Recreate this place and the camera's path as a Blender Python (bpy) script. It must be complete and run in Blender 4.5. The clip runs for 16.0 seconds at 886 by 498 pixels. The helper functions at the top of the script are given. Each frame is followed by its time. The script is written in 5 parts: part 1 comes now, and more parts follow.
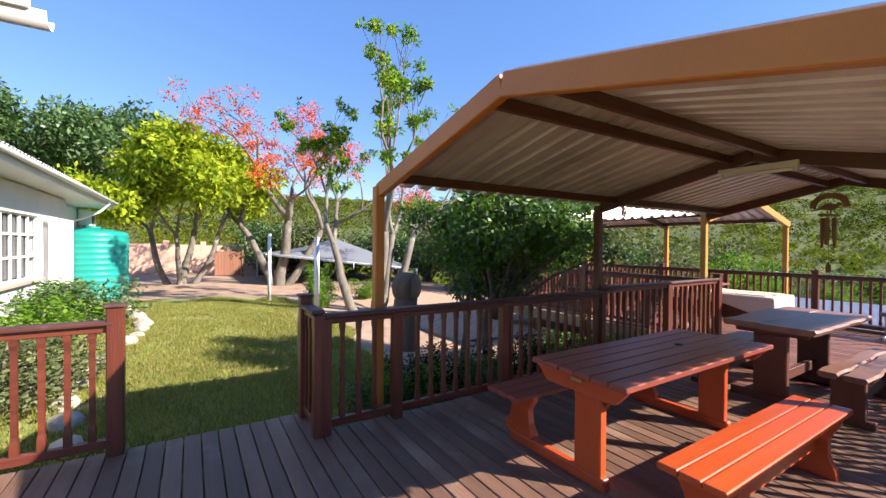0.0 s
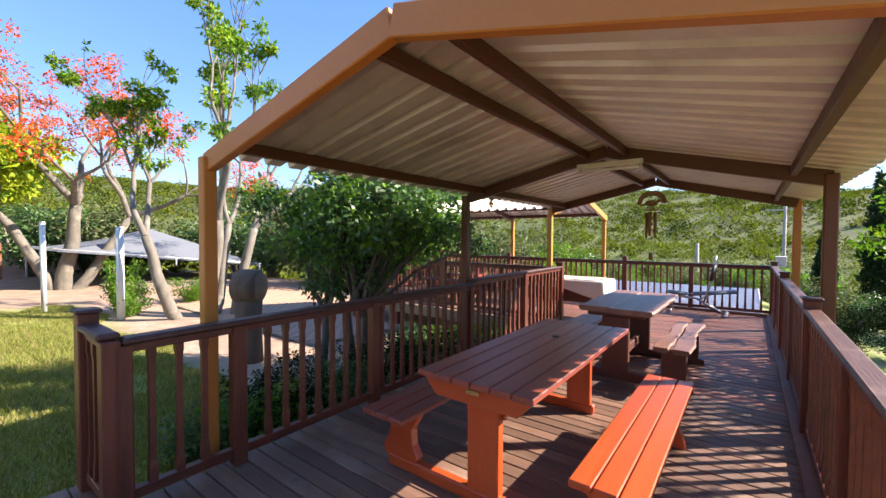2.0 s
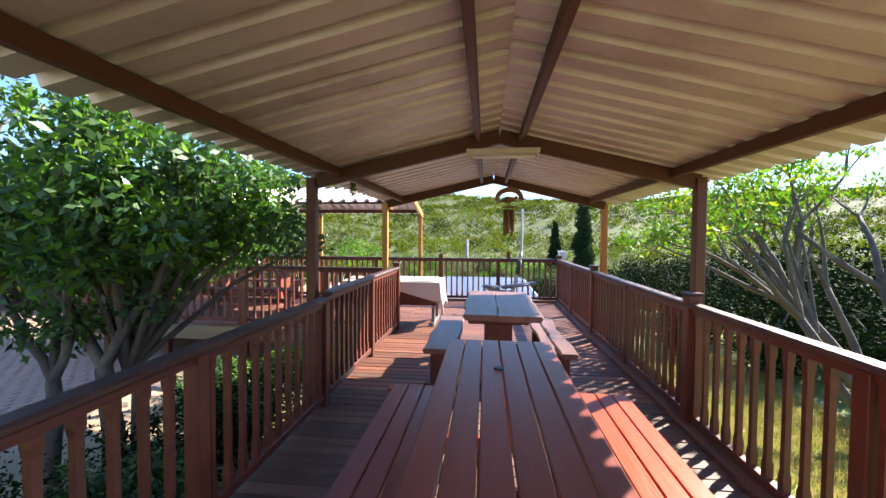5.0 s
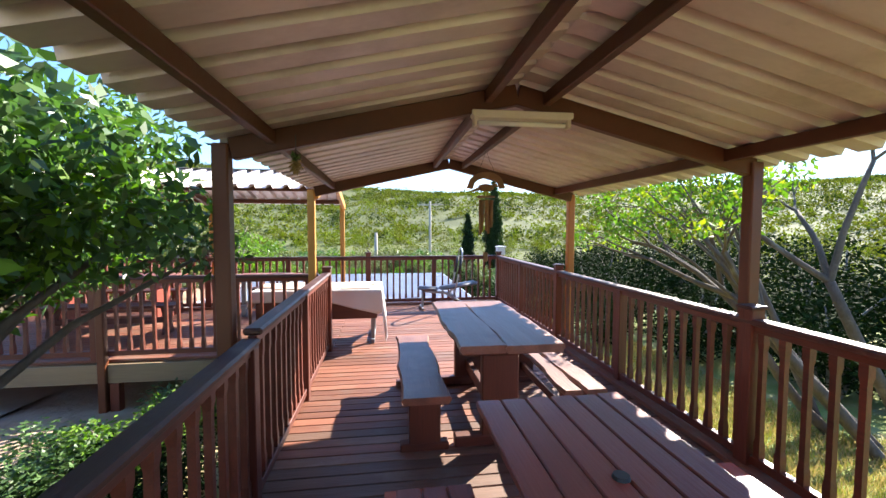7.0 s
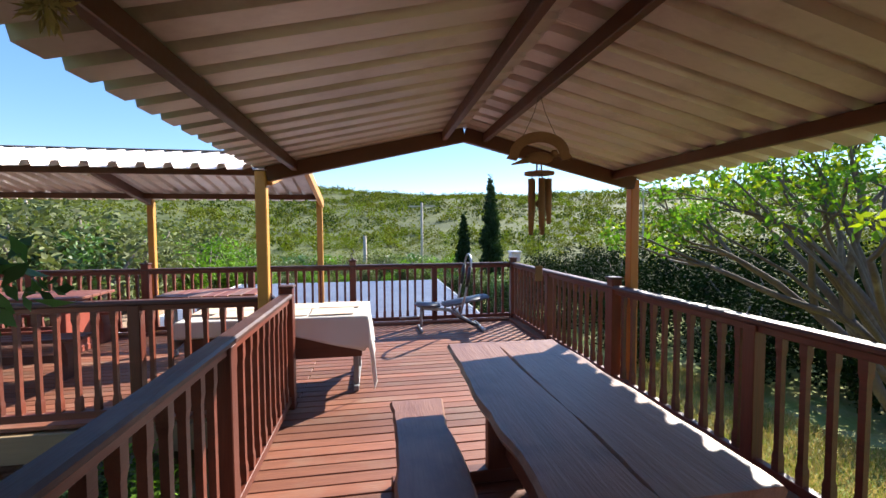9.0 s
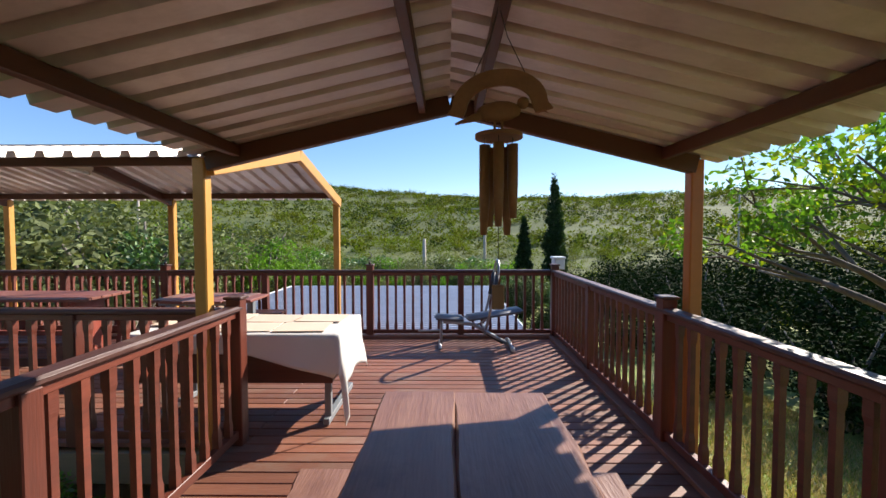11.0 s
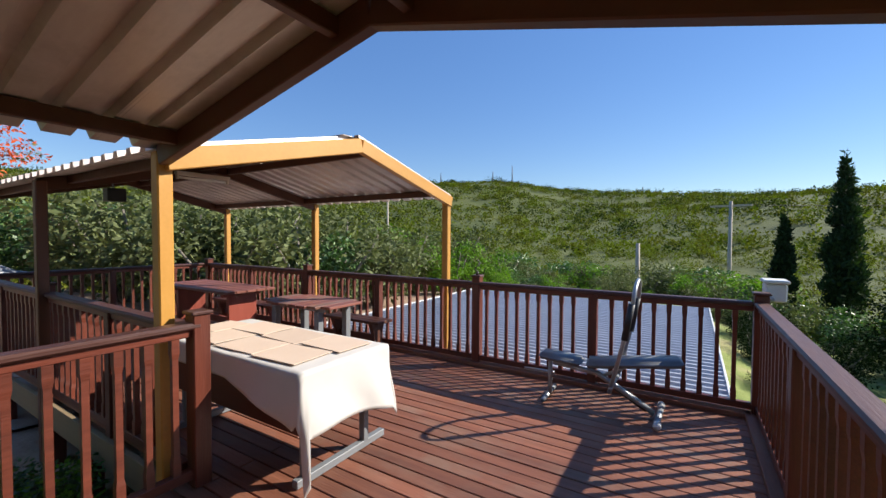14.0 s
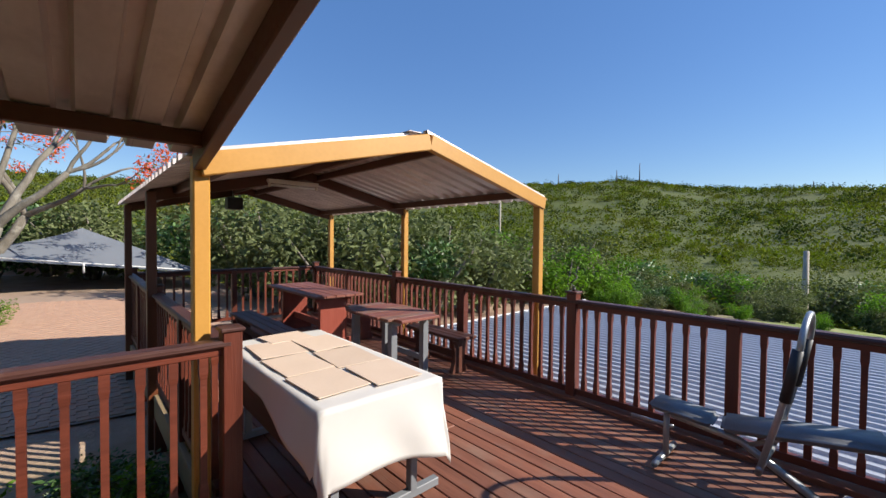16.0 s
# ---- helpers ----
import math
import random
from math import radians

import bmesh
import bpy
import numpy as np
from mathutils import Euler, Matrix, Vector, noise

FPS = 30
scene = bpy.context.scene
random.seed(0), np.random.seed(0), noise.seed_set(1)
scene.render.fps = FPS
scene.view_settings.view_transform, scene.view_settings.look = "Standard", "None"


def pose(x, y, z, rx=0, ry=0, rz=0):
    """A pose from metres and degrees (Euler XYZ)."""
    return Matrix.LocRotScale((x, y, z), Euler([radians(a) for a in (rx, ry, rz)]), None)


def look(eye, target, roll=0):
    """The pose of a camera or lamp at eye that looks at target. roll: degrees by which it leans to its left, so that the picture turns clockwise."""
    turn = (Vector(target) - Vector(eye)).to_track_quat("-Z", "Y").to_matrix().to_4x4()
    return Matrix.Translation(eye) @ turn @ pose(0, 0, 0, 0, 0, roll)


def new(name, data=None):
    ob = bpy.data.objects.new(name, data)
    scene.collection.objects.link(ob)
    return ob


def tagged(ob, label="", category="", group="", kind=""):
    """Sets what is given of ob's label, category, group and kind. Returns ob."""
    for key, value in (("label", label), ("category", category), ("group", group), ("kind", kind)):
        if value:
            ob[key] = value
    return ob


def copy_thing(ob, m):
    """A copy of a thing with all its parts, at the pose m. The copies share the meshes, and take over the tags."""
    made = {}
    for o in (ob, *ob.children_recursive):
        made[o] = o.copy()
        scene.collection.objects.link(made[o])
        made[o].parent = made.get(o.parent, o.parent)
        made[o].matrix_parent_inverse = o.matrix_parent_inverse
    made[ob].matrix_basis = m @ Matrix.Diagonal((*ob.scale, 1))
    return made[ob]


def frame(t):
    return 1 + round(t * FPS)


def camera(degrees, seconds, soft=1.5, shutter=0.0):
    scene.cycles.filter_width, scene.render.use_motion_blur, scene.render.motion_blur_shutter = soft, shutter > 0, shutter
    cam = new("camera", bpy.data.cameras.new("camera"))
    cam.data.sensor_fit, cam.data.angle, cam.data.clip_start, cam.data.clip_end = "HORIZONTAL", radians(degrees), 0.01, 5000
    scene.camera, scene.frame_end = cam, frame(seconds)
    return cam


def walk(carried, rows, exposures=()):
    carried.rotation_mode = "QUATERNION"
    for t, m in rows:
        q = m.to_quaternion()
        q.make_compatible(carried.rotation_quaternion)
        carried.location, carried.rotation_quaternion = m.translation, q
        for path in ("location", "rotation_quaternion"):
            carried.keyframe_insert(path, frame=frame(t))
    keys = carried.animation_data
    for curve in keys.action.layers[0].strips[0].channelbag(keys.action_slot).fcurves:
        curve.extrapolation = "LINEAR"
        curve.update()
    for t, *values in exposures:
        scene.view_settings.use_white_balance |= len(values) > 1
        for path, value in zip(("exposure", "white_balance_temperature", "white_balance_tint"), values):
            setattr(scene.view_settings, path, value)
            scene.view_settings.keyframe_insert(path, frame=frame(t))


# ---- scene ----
cam = camera(95.3, 16.0)
METRES, EYE, TILT, LEAN, TURN = 9.2, 1.5, 0.0, 0.0, -31.8
PATH = [
    (0, (-0.124, 0.27, 1.503), (0.934, 1.968, 1.482), 0.4),
    (0.5, (-0.057, 0.379, 1.445), (1.152, 1.972, 1.414), 0.5),
    (1, (-0.032, 0.518, 1.475), (1.316, 1.994, 1.426), 0.5),
    (1.5, (0.016, 0.642, 1.497), (1.487, 1.996, 1.442), 0.3),
    (2, (0.103, 0.782, 1.501), (1.695, 1.99, 1.442), 0.3),
    (2.5, (0.166, 0.927, 1.505), (1.855, 1.997, 1.449), 0.4),
    (3, (0.197, 1.119, 1.499), (1.965, 2.051, 1.44), 0.4),
    (3.5, (0.231, 1.385, 1.511), (2.082, 2.14, 1.448), 0.4),
    (4, (0.408, 1.582, 1.501), (2.319, 2.167, 1.43), 0.3),
    (4.5, (0.588, 1.786, 1.523), (2.547, 2.182, 1.454), 0.3),
    (5, (0.767, 2.037, 1.509), (2.754, 2.248, 1.44), 0.4),
    (5.2, (0.856, 2.139, 1.526), (2.849, 2.283, 1.447), 0.4),
    (5.6, (1.06, 2.36, 1.545), (3.06, 2.375, 1.46), 0.1),
    (6.2, (1.37, 2.57, 1.55), (3.366, 2.43, 1.455), 0.1),
    (6.75, (1.73, 2.68, 1.555), (3.715, 2.435, 1.452), 0.1),
    (7.3, (2.11, 2.73, 1.56), (4.085, 2.432, 1.455), 0.05),
    (7.5, (2.275, 2.73, 1.56), (4.25, 2.429, 1.458), -0.0),
    (8, (2.678, 2.73, 1.556), (4.652, 2.426, 1.449), -0.1),
    (8.5, (3.094, 2.745, 1.543), (5.066, 2.424, 1.449), -0.2),
    (9, (3.481, 2.697, 1.528), (5.452, 2.37, 1.436), -0.3),
    (9.5, (3.822, 2.657, 1.531), (5.793, 2.332, 1.431), -0.4),
    (10.3, (4.10, 2.40, 1.515), (6.09, 2.16, 1.43), -0.2),
    (11, (4.24, 1.95, 1.505), (6.238, 1.97, 1.43), -0.1),
    (11.4, (4.38, 1.64, 1.498), (6.373, 1.80, 1.428), -0.1),
    (11.8, (4.561, 1.366, 1.5), (6.541, 1.641, 1.431), -0.2),
    (12, (4.657, 1.254, 1.515), (6.62, 1.632, 1.439), -0.2),
    (12.5, (4.924, 1.083, 1.495), (6.831, 1.683, 1.424), 0.0),
    (13, (5.241, 0.968, 1.496), (7.079, 1.753, 1.428), 0.0),
    (13.5, (5.54, 0.932, 1.511), (7.314, 1.853, 1.445), 0.1),
    (14, (5.785, 0.906, 1.523), (7.487, 1.955, 1.46), 0.3),
    (14.5, (6.012, 0.938, 1.54), (7.646, 2.09, 1.479), 0.3),
    (15, (6.199, 0.943, 1.545), (7.754, 2.2, 1.487), 0.4),
    (15.5, (6.337, 0.965, 1.564), (7.794, 2.334, 1.51), 0.3),
    (16, (6.45, 0.992, 1.569), (7.792, 2.474, 1.518), 0.6),
]
walk(cam, [(t, look(eye, target, roll)) for t, eye, target, roll in PATH],
     exposures=[(0, 1.35, 6650, 16), (0.5, 1.5, 6700, 16), (2, 1.68, 6800, 15), (3.5, 1.88, 6750, 13), (4.5, 2.08, 6600, 12), (5, 2.02, 6500, 11), (7.5, 2.14, 6550, 12), (8.5, 1.7, 6500, 11), (9, 1.5, 6450, 11), (12, 0.97, 6550, 11), (13.5, 0.78, 6500, 10), (16, 0.62, 6450, 10)])

# ---- world, sun ----
SUN_DIR = Vector((1.03, -1.16, 1.0)).normalized()   # towards the sun
world = bpy.data.worlds.new("sky")
scene.world = world
world.use_nodes = True
wn = world.node_tree
sky = wn.nodes.new("ShaderNodeTexSky")
sky.sky_type, sky.sun_disc = "NISHITA", False
sky.sun_elevation = math.asin(SUN_DIR.z)
sky.sun_rotation = math.atan2(SUN_DIR.x, SUN_DIR.y)
sky.air_density, sky.dust_density, sky.ozone_density = 1.15, 0.0, 2.5
tone = wn.nodes.new("ShaderNodeHueSaturation")
tone.inputs["Hue"].default_value, tone.inputs["Saturation"].default_value = 0.512, 1.2
wn.links.new(sky.outputs[0], tone.inputs["Color"])
clear = wn.nodes.new("ShaderNodeMix")
clear.data_type = "RGBA"
clear.inputs[0].default_value, clear.inputs[7].default_value = 0.4, (0.75, 1.85, 4.3, 1)
wn.links.new(tone.outputs[0], clear.inputs[6])
wn.links.new(clear.outputs[2], wn.nodes["Background"].inputs[0])
wn.nodes["Background"].inputs[1].default_value = 0.10
sun = new("sun", bpy.data.lights.new("sun", "SUN"))
sun.data.energy, sun.data.angle, sun.data.color = 5.0, radians(0.53), (1.0, 0.93, 0.82)
sun.matrix_world = look(SUN_DIR * 50, (0, 0, 0))

# ---- materials ----


def material(name, c1, c2, rough=0.6, metal=0.0, scale=6.0, stretch=(1, 1, 1), fine=60.0, bump=0.15, vary=0.0,
             stain=None, stain_scale=1.5, stain_at=(0.55, 0.7), translucent=None, spec=0.5, island=False, glow=0.35):
    """A surface of two mixed colours, grain at two scales, optional stains and variation from piece to piece."""
    m = bpy.data.materials.new(name)
    m.use_nodes = True
    t = m.node_tree
    n, link = t.nodes, t.links.new
    b = n["Principled BSDF"]
    tc = n.new("ShaderNodeTexCoord")
    mp = n.new("ShaderNodeMapping")
    mp.inputs["Scale"].default_value = stretch
    info = n.new("ShaderNodeObjectInfo")
    shift = n.new("ShaderNodeVectorMath")
    shift.operation = "MULTIPLY_ADD"
    shift.inputs[1].default_value = (17.0, 31.0, 23.0)
    comb = n.new("ShaderNodeCombineXYZ")
    for i in range(3):
        link(info.outputs["Random"], comb.inputs[i])
    link(comb.outputs[0], shift.inputs[0])
    link(tc.outputs["Object"], shift.inputs[2])
    link(shift.outputs[0], mp.inputs[0])
    big = n.new("ShaderNodeTexNoise")
    big.inputs["Scale"].default_value, big.inputs["Detail"].default_value = scale, 6
    small = n.new("ShaderNodeTexNoise")
    small.inputs["Scale"].default_value, small.inputs["Detail"].default_value = fine, 4
    link(mp.outputs[0], big.inputs[0])
    link(mp.outputs[0], small.inputs[0])
    ramp = n.new("ShaderNodeValToRGB")
    ramp.color_ramp.elements[0].position, ramp.color_ramp.elements[1].position = 0.3, 0.7
    ramp.color_ramp.elements[0].color, ramp.color_ramp.elements[1].color = (*c1, 1), (*c2, 1)
    mixf = n.new("ShaderNodeMix")
    mixf.inputs[0].default_value = 0.4
    link(big.outputs[0], mixf.inputs[2])
    link(small.outputs[0], mixf.inputs[3])
    link(mixf.outputs[0], ramp.inputs[0])
    col = ramp.outputs[0]
    if stain:
        sn = n.new("ShaderNodeTexNoise")
        sn.inputs["Scale"].default_value, sn.inputs["Detail"].default_value = stain_scale, 8
        sn.inputs["Roughness"].default_value = 0.65
        link(shift.outputs[0], sn.inputs[0])
        sr = n.new("ShaderNodeMapRange")
        sr.inputs[1].default_value, sr.inputs[2].default_value = stain_at
        link(sn.outputs[0], sr.inputs[0])
        sm = n.new("ShaderNodeMix")
        sm.data_type = "RGBA"
        link(sr.outputs[0], sm.inputs[0])
        link(col, sm.inputs[6])
        sm.inputs[7].default_value = (*stain, 1)
        col = sm.outputs[2]
    if vary:
        hsv = n.new("ShaderNodeHueSaturation")
        vr = n.new("ShaderNodeMapRange")
        vr.inputs[3].default_value, vr.inputs[4].default_value = 1 - vary, 1 + vary
        src = info.outputs["Random"]
        if island:
            src = n.new("ShaderNodeNewGeometry").outputs["Random Per Island"]
        link(src, vr.inputs[0])
        link(vr.outputs[0], hsv.inputs["Value"])
        link(col, hsv.inputs["Color"])
        col = hsv.outputs[0]
    link(col, b.inputs["Base Color"])
    rr = n.new("ShaderNodeMapRange")
    rr.inputs[3].default_value, rr.inputs[4].default_value = max(0.03, rough - 0.1), min(1, rough + 0.12)
    link(small.outputs[0], rr.inputs[0])
    link(rr.outputs[0], b.inputs["Roughness"])
    b.inputs["Metallic"].default_value = metal
    b.inputs["Specular IOR Level"].default_value = spec
    if bump:
        bp = n.new("ShaderNodeBump")
        bp.inputs["Strength"].default_value, bp.inputs["Distance"].default_value = bump, 0.02
        link(mixf.outputs[0], bp.inputs["Height"])
        link(bp.outputs[0], b.inputs["Normal"])
    if translucent:
        tr = n.new("ShaderNodeBsdfTranslucent")
        if col is not ramp.outputs[0]:
            mul = n.new("ShaderNodeMix")
            mul.data_type, mul.blend_type = "RGBA", "MULTIPLY"
            mul.inputs[0].default_value = 1
            link(col, mul.inputs[6])
            mul.inputs[7].default_value = (*translucent, 1)
            link(mul.outputs[2], tr.inputs[0])
        else:
            tr.inputs[0].default_value = (*translucent, 1)
        ms = n.new("ShaderNodeMixShader")
        ms.inputs[0].default_value = glow
        link(b.outputs[0], ms.inputs[1])
        link(tr.outputs[0], ms.inputs[2])
        link(ms.outputs[0], n["Material Output"].inputs[0])
    return m


GRAIN = (0.06, 1, 1)   # long members lie along their own x
M = dict(
    deck=material("deck_wood", (0.132, 0.047, 0.027), (0.255, 0.098, 0.056), 0.55, 0, 14, GRAIN, 110, 0.3, 0.3, (0.21, 0.14, 0.10), 1.2, (0.5, 0.75)),
    worn=material("grey_worn_deck_wood", (0.118, 0.060, 0.038), (0.215, 0.122, 0.083), 0.55, 0, 14, GRAIN, 110, 0.35, 0.3, (0.30, 0.225, 0.17), 1.2, (0.55, 0.78)),
    rail=material("stained_rail_wood", (0.078, 0.018, 0.010), (0.165, 0.038, 0.019), 0.42, 0, 14, GRAIN, 110, 0.2, 0.18),
    cap=material("worn_handrail_wood", (0.050, 0.016, 0.012), (0.105, 0.040, 0.029), 0.47, 0, 14, GRAIN, 110, 0.25, 0.15, (0.18, 0.11, 0.085), 3, (0.55, 0.75)),
    # one ochre paint in three tones: shaded, sunlit and deep shade
    ochre_shaded=material("shaded_ochre_painted_steel", (0.43, 0.142, 0.020), (0.51, 0.175, 0.028), 0.45, 0, 3, (1, 1, 1), 40, 0.05, 0.04, (0.22, 0.09, 0.03), 2.0, (0.62, 0.8)),
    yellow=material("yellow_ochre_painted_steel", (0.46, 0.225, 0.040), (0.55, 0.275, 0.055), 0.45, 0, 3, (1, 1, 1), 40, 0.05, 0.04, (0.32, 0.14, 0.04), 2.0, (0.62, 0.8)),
    ochre_deep_shade=material("deep_shaded_ochre_painted_steel", (0.105, 0.030, 0.010), (0.140, 0.040, 0.013), 0.45, 0, 3, (1, 1, 1), 40, 0.05, 0.04),
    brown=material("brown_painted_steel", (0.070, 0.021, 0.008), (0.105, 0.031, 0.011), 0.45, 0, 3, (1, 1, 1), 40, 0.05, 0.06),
    sheet=material("galvanised_sheet", (0.54, 0.455, 0.41), (0.66, 0.575, 0.52), 0.42, 0.3, 3, (1, 0.25, 1), 50, 0.05, 0.08, (0.30, 0.225, 0.185), 1.3, (0.5, 0.8)),
    greyroof=material("grey_roof_sheet", (0.40, 0.41, 0.44), (0.50, 0.51, 0.54), 0.45, 0.2, 2, (1, 1, 1), 40, 0.05, 0.05),
    orange=material("orange_painted_wood", (0.40, 0.055, 0.012), (0.52, 0.085, 0.02), 0.36, 0, 10, GRAIN, 90, 0.18, 0.1, (0.58, 0.20, 0.11), 3.5, (0.66, 0.8)),
    maroon=material("red_painted_planks", (0.215, 0.046, 0.030), (0.30, 0.075, 0.050), 0.36, 0, 10, GRAIN, 90, 0.18, 0.12, (0.36, 0.13, 0.085), 3.5, (0.66, 0.85)),
    slab=material("weathered_slab_wood", (0.165, 0.072, 0.046), (0.275, 0.145, 0.100), 0.42, 0, 9, (0.1, 1, 1), 80, 0.35, 0.1, (0.11, 0.045, 0.03), 2.2, (0.52, 0.74)),
    redtop=material("faded_red_planks", (0.15, 0.045, 0.03), (0.23, 0.085, 0.06), 0.5, 0, 9, GRAIN, 80, 0.2, 0.15, (0.30, 0.17, 0.13), 3, (0.58, 0.8)),
    darkwood=material("dark_table_wood", (0.07, 0.022, 0.013), (0.13, 0.043, 0.025), 0.5, 0, 9, GRAIN, 80, 0.2, 0.1),
    cloth=material("cream_cloth", (0.55, 0.52, 0.48), (0.63, 0.60, 0.56), 0.85, 0, 2, (1, 1, 1), 300, 0.06, 0),
    card=material("tan_board", (0.60, 0.45, 0.335), (0.68, 0.53, 0.405), 0.8, 0, 3, (1, 1, 1), 80, 0.04, 0.08),
    steel=material("grey_steel", (0.30, 0.31, 0.32), (0.42, 0.43, 0.44), 0.35, 0.6, 5, (1, 1, 1), 60, 0.04, 0.05),
    paintgrey=material("grey_painted_legs", (0.16, 0.17, 0.18), (0.22, 0.23, 0.24), 0.5, 0, 5, (1, 1, 1), 60, 0.04, 0.05),
    pad=material("grey_vinyl", (0.13, 0.14, 0.16), (0.19, 0.20, 0.22), 0.4, 0, 8, (1, 1, 1), 120, 0.08, 0),
    black=material("black_plastic", (0.015, 0.015, 0.016), (0.03, 0.03, 0.032), 0.45, 0, 8, (1, 1, 1), 120, 0.04, 0),
    white=material("white_paint", (0.60, 0.60, 0.585), (0.70, 0.70, 0.685), 0.6, 0, 2, (1, 1, 1), 60, 0.05, 0, (0.55, 0.52, 0.47), 1.0, (0.62, 0.85)),
    ivory=material("ivory_fitting", (0.62, 0.54, 0.42), (0.70, 0.62, 0.50), 0.45, 0, 4, (1, 1, 1), 60, 0.03, 0),
    tube=material("lamp_tube", (0.75, 0.72, 0.66), (0.8, 0.78, 0.72), 0.2, 0, 4, (1, 1, 1), 60, 0.0, 0),
    brass=material("brass", (0.55, 0.40, 0.18), (0.65, 0.48, 0.22), 0.3, 0.9, 8, (1, 1, 1), 80, 0.03, 0),
    bamboo=material("bamboo", (0.22, 0.11, 0.045), (0.34, 0.19, 0.08), 0.5, 0, 8, GRAIN, 60, 0.1, 0.15),
    carved=material("carved_wood", (0.20, 0.095, 0.04), (0.30, 0.15, 0.065), 0.6, 0, 8, (1, 1, 1), 60, 0.1, 0),
    glass=material("dark_window_glass", (0.03, 0.04, 0.05), (0.05, 0.06, 0.07), 0.08, 0, 2, (1, 1, 1), 20, 0, 0),
    tank=material("teal_plastic_tank", (0.0, 0.24, 0.20), (0.01, 0.31, 0.26), 0.4, 0, 2, (1, 1, 1), 40, 0.03, 0),
    tile=material("pale_roof_tile", (0.50, 0.49, 0.47), (0.64, 0.63, 0.61), 0.7, 0, 3, (1, 1, 1), 40, 0.1, 0.1),
    plaster=material("pink_plaster_wall", (0.56, 0.33, 0.24), (0.66, 0.42, 0.32), 0.85, 0, 1.2, (1, 1, 1), 40, 0.1, 0.05, (0.38, 0.25, 0.19), 0.8, (0.55, 0.8)),
    rust=material("rust_gate", (0.24, 0.10, 0.06), (0.32, 0.15, 0.09), 0.8, 0, 5, (1, 1, 1), 60, 0.1, 0.1),
    sail=material("grey_shade_cloth", (0.135, 0.148, 0.168), (0.17, 0.185, 0.205), 0.9, 0, 1.0, (1, 1, 1), 200, 0.04, 0),
    log=material("log_bark", (0.10, 0.062, 0.040), (0.19, 0.125, 0.085), 0.9, 0, 8, (1, 1, 0.15), 60, 0.6, 0),
    logend=material("log_end_grain", (0.20, 0.13, 0.08), (0.30, 0.20, 0.13), 0.9, 0, 6, (1, 1, 1), 60, 0.3, 0),
    bark=material("grey_bark", (0.095, 0.082, 0.062), (0.235, 0.205, 0.165), 0.9, 0, 7, (1, 1, 0.4), 50, 0.6, 0, (0.30, 0.28, 0.235), 3, (0.55, 0.7)),
    brownbark=material("brown_bark", (0.065, 0.050, 0.036), (0.150, 0.120, 0.090), 0.9, 0, 7, (1, 1, 0.4), 50, 0.5, 0, (0.20, 0.17, 0.13), 3, (0.55, 0.7)),
    beam=material("pale_deck_beam", (0.24, 0.17, 0.09), (0.33, 0.24, 0.13), 0.8, 0, 8, GRAIN, 80, 0.2, 0.1),
    stone=material("pale_stone", (0.34, 0.29, 0.23), (0.48, 0.42, 0.34), 0.9, 0, 5, (1, 1, 1), 40, 0.5, 0.15),
    brickp=material("clay_paver", (0.34, 0.20, 0.135), (0.44, 0.28, 0.19), 0.9, 0, 6, (1, 1, 1), 60, 0.2, 0.22),
    mortar=material("paving_sand", (0.30, 0.21, 0.15), (0.40, 0.29, 0.21), 0.95, 0, 4, (1, 1, 1), 80, 0.2, 0),
    wire=material("dark_wire", (0.04, 0.035, 0.03), (0.06, 0.05, 0.045), 0.6, 0, 4, (1, 1, 1), 80, 0.0, 0),
)


def leaf_material(name, c1, c2, t, vary=0.45, glow=0.35, rough=0.6, spec=0.15):
    return material(name, c1, c2, rough, 0, 1.5, (1, 1, 1), 8, 0.0, vary, translucent=t, island=True, spec=spec, glow=glow)


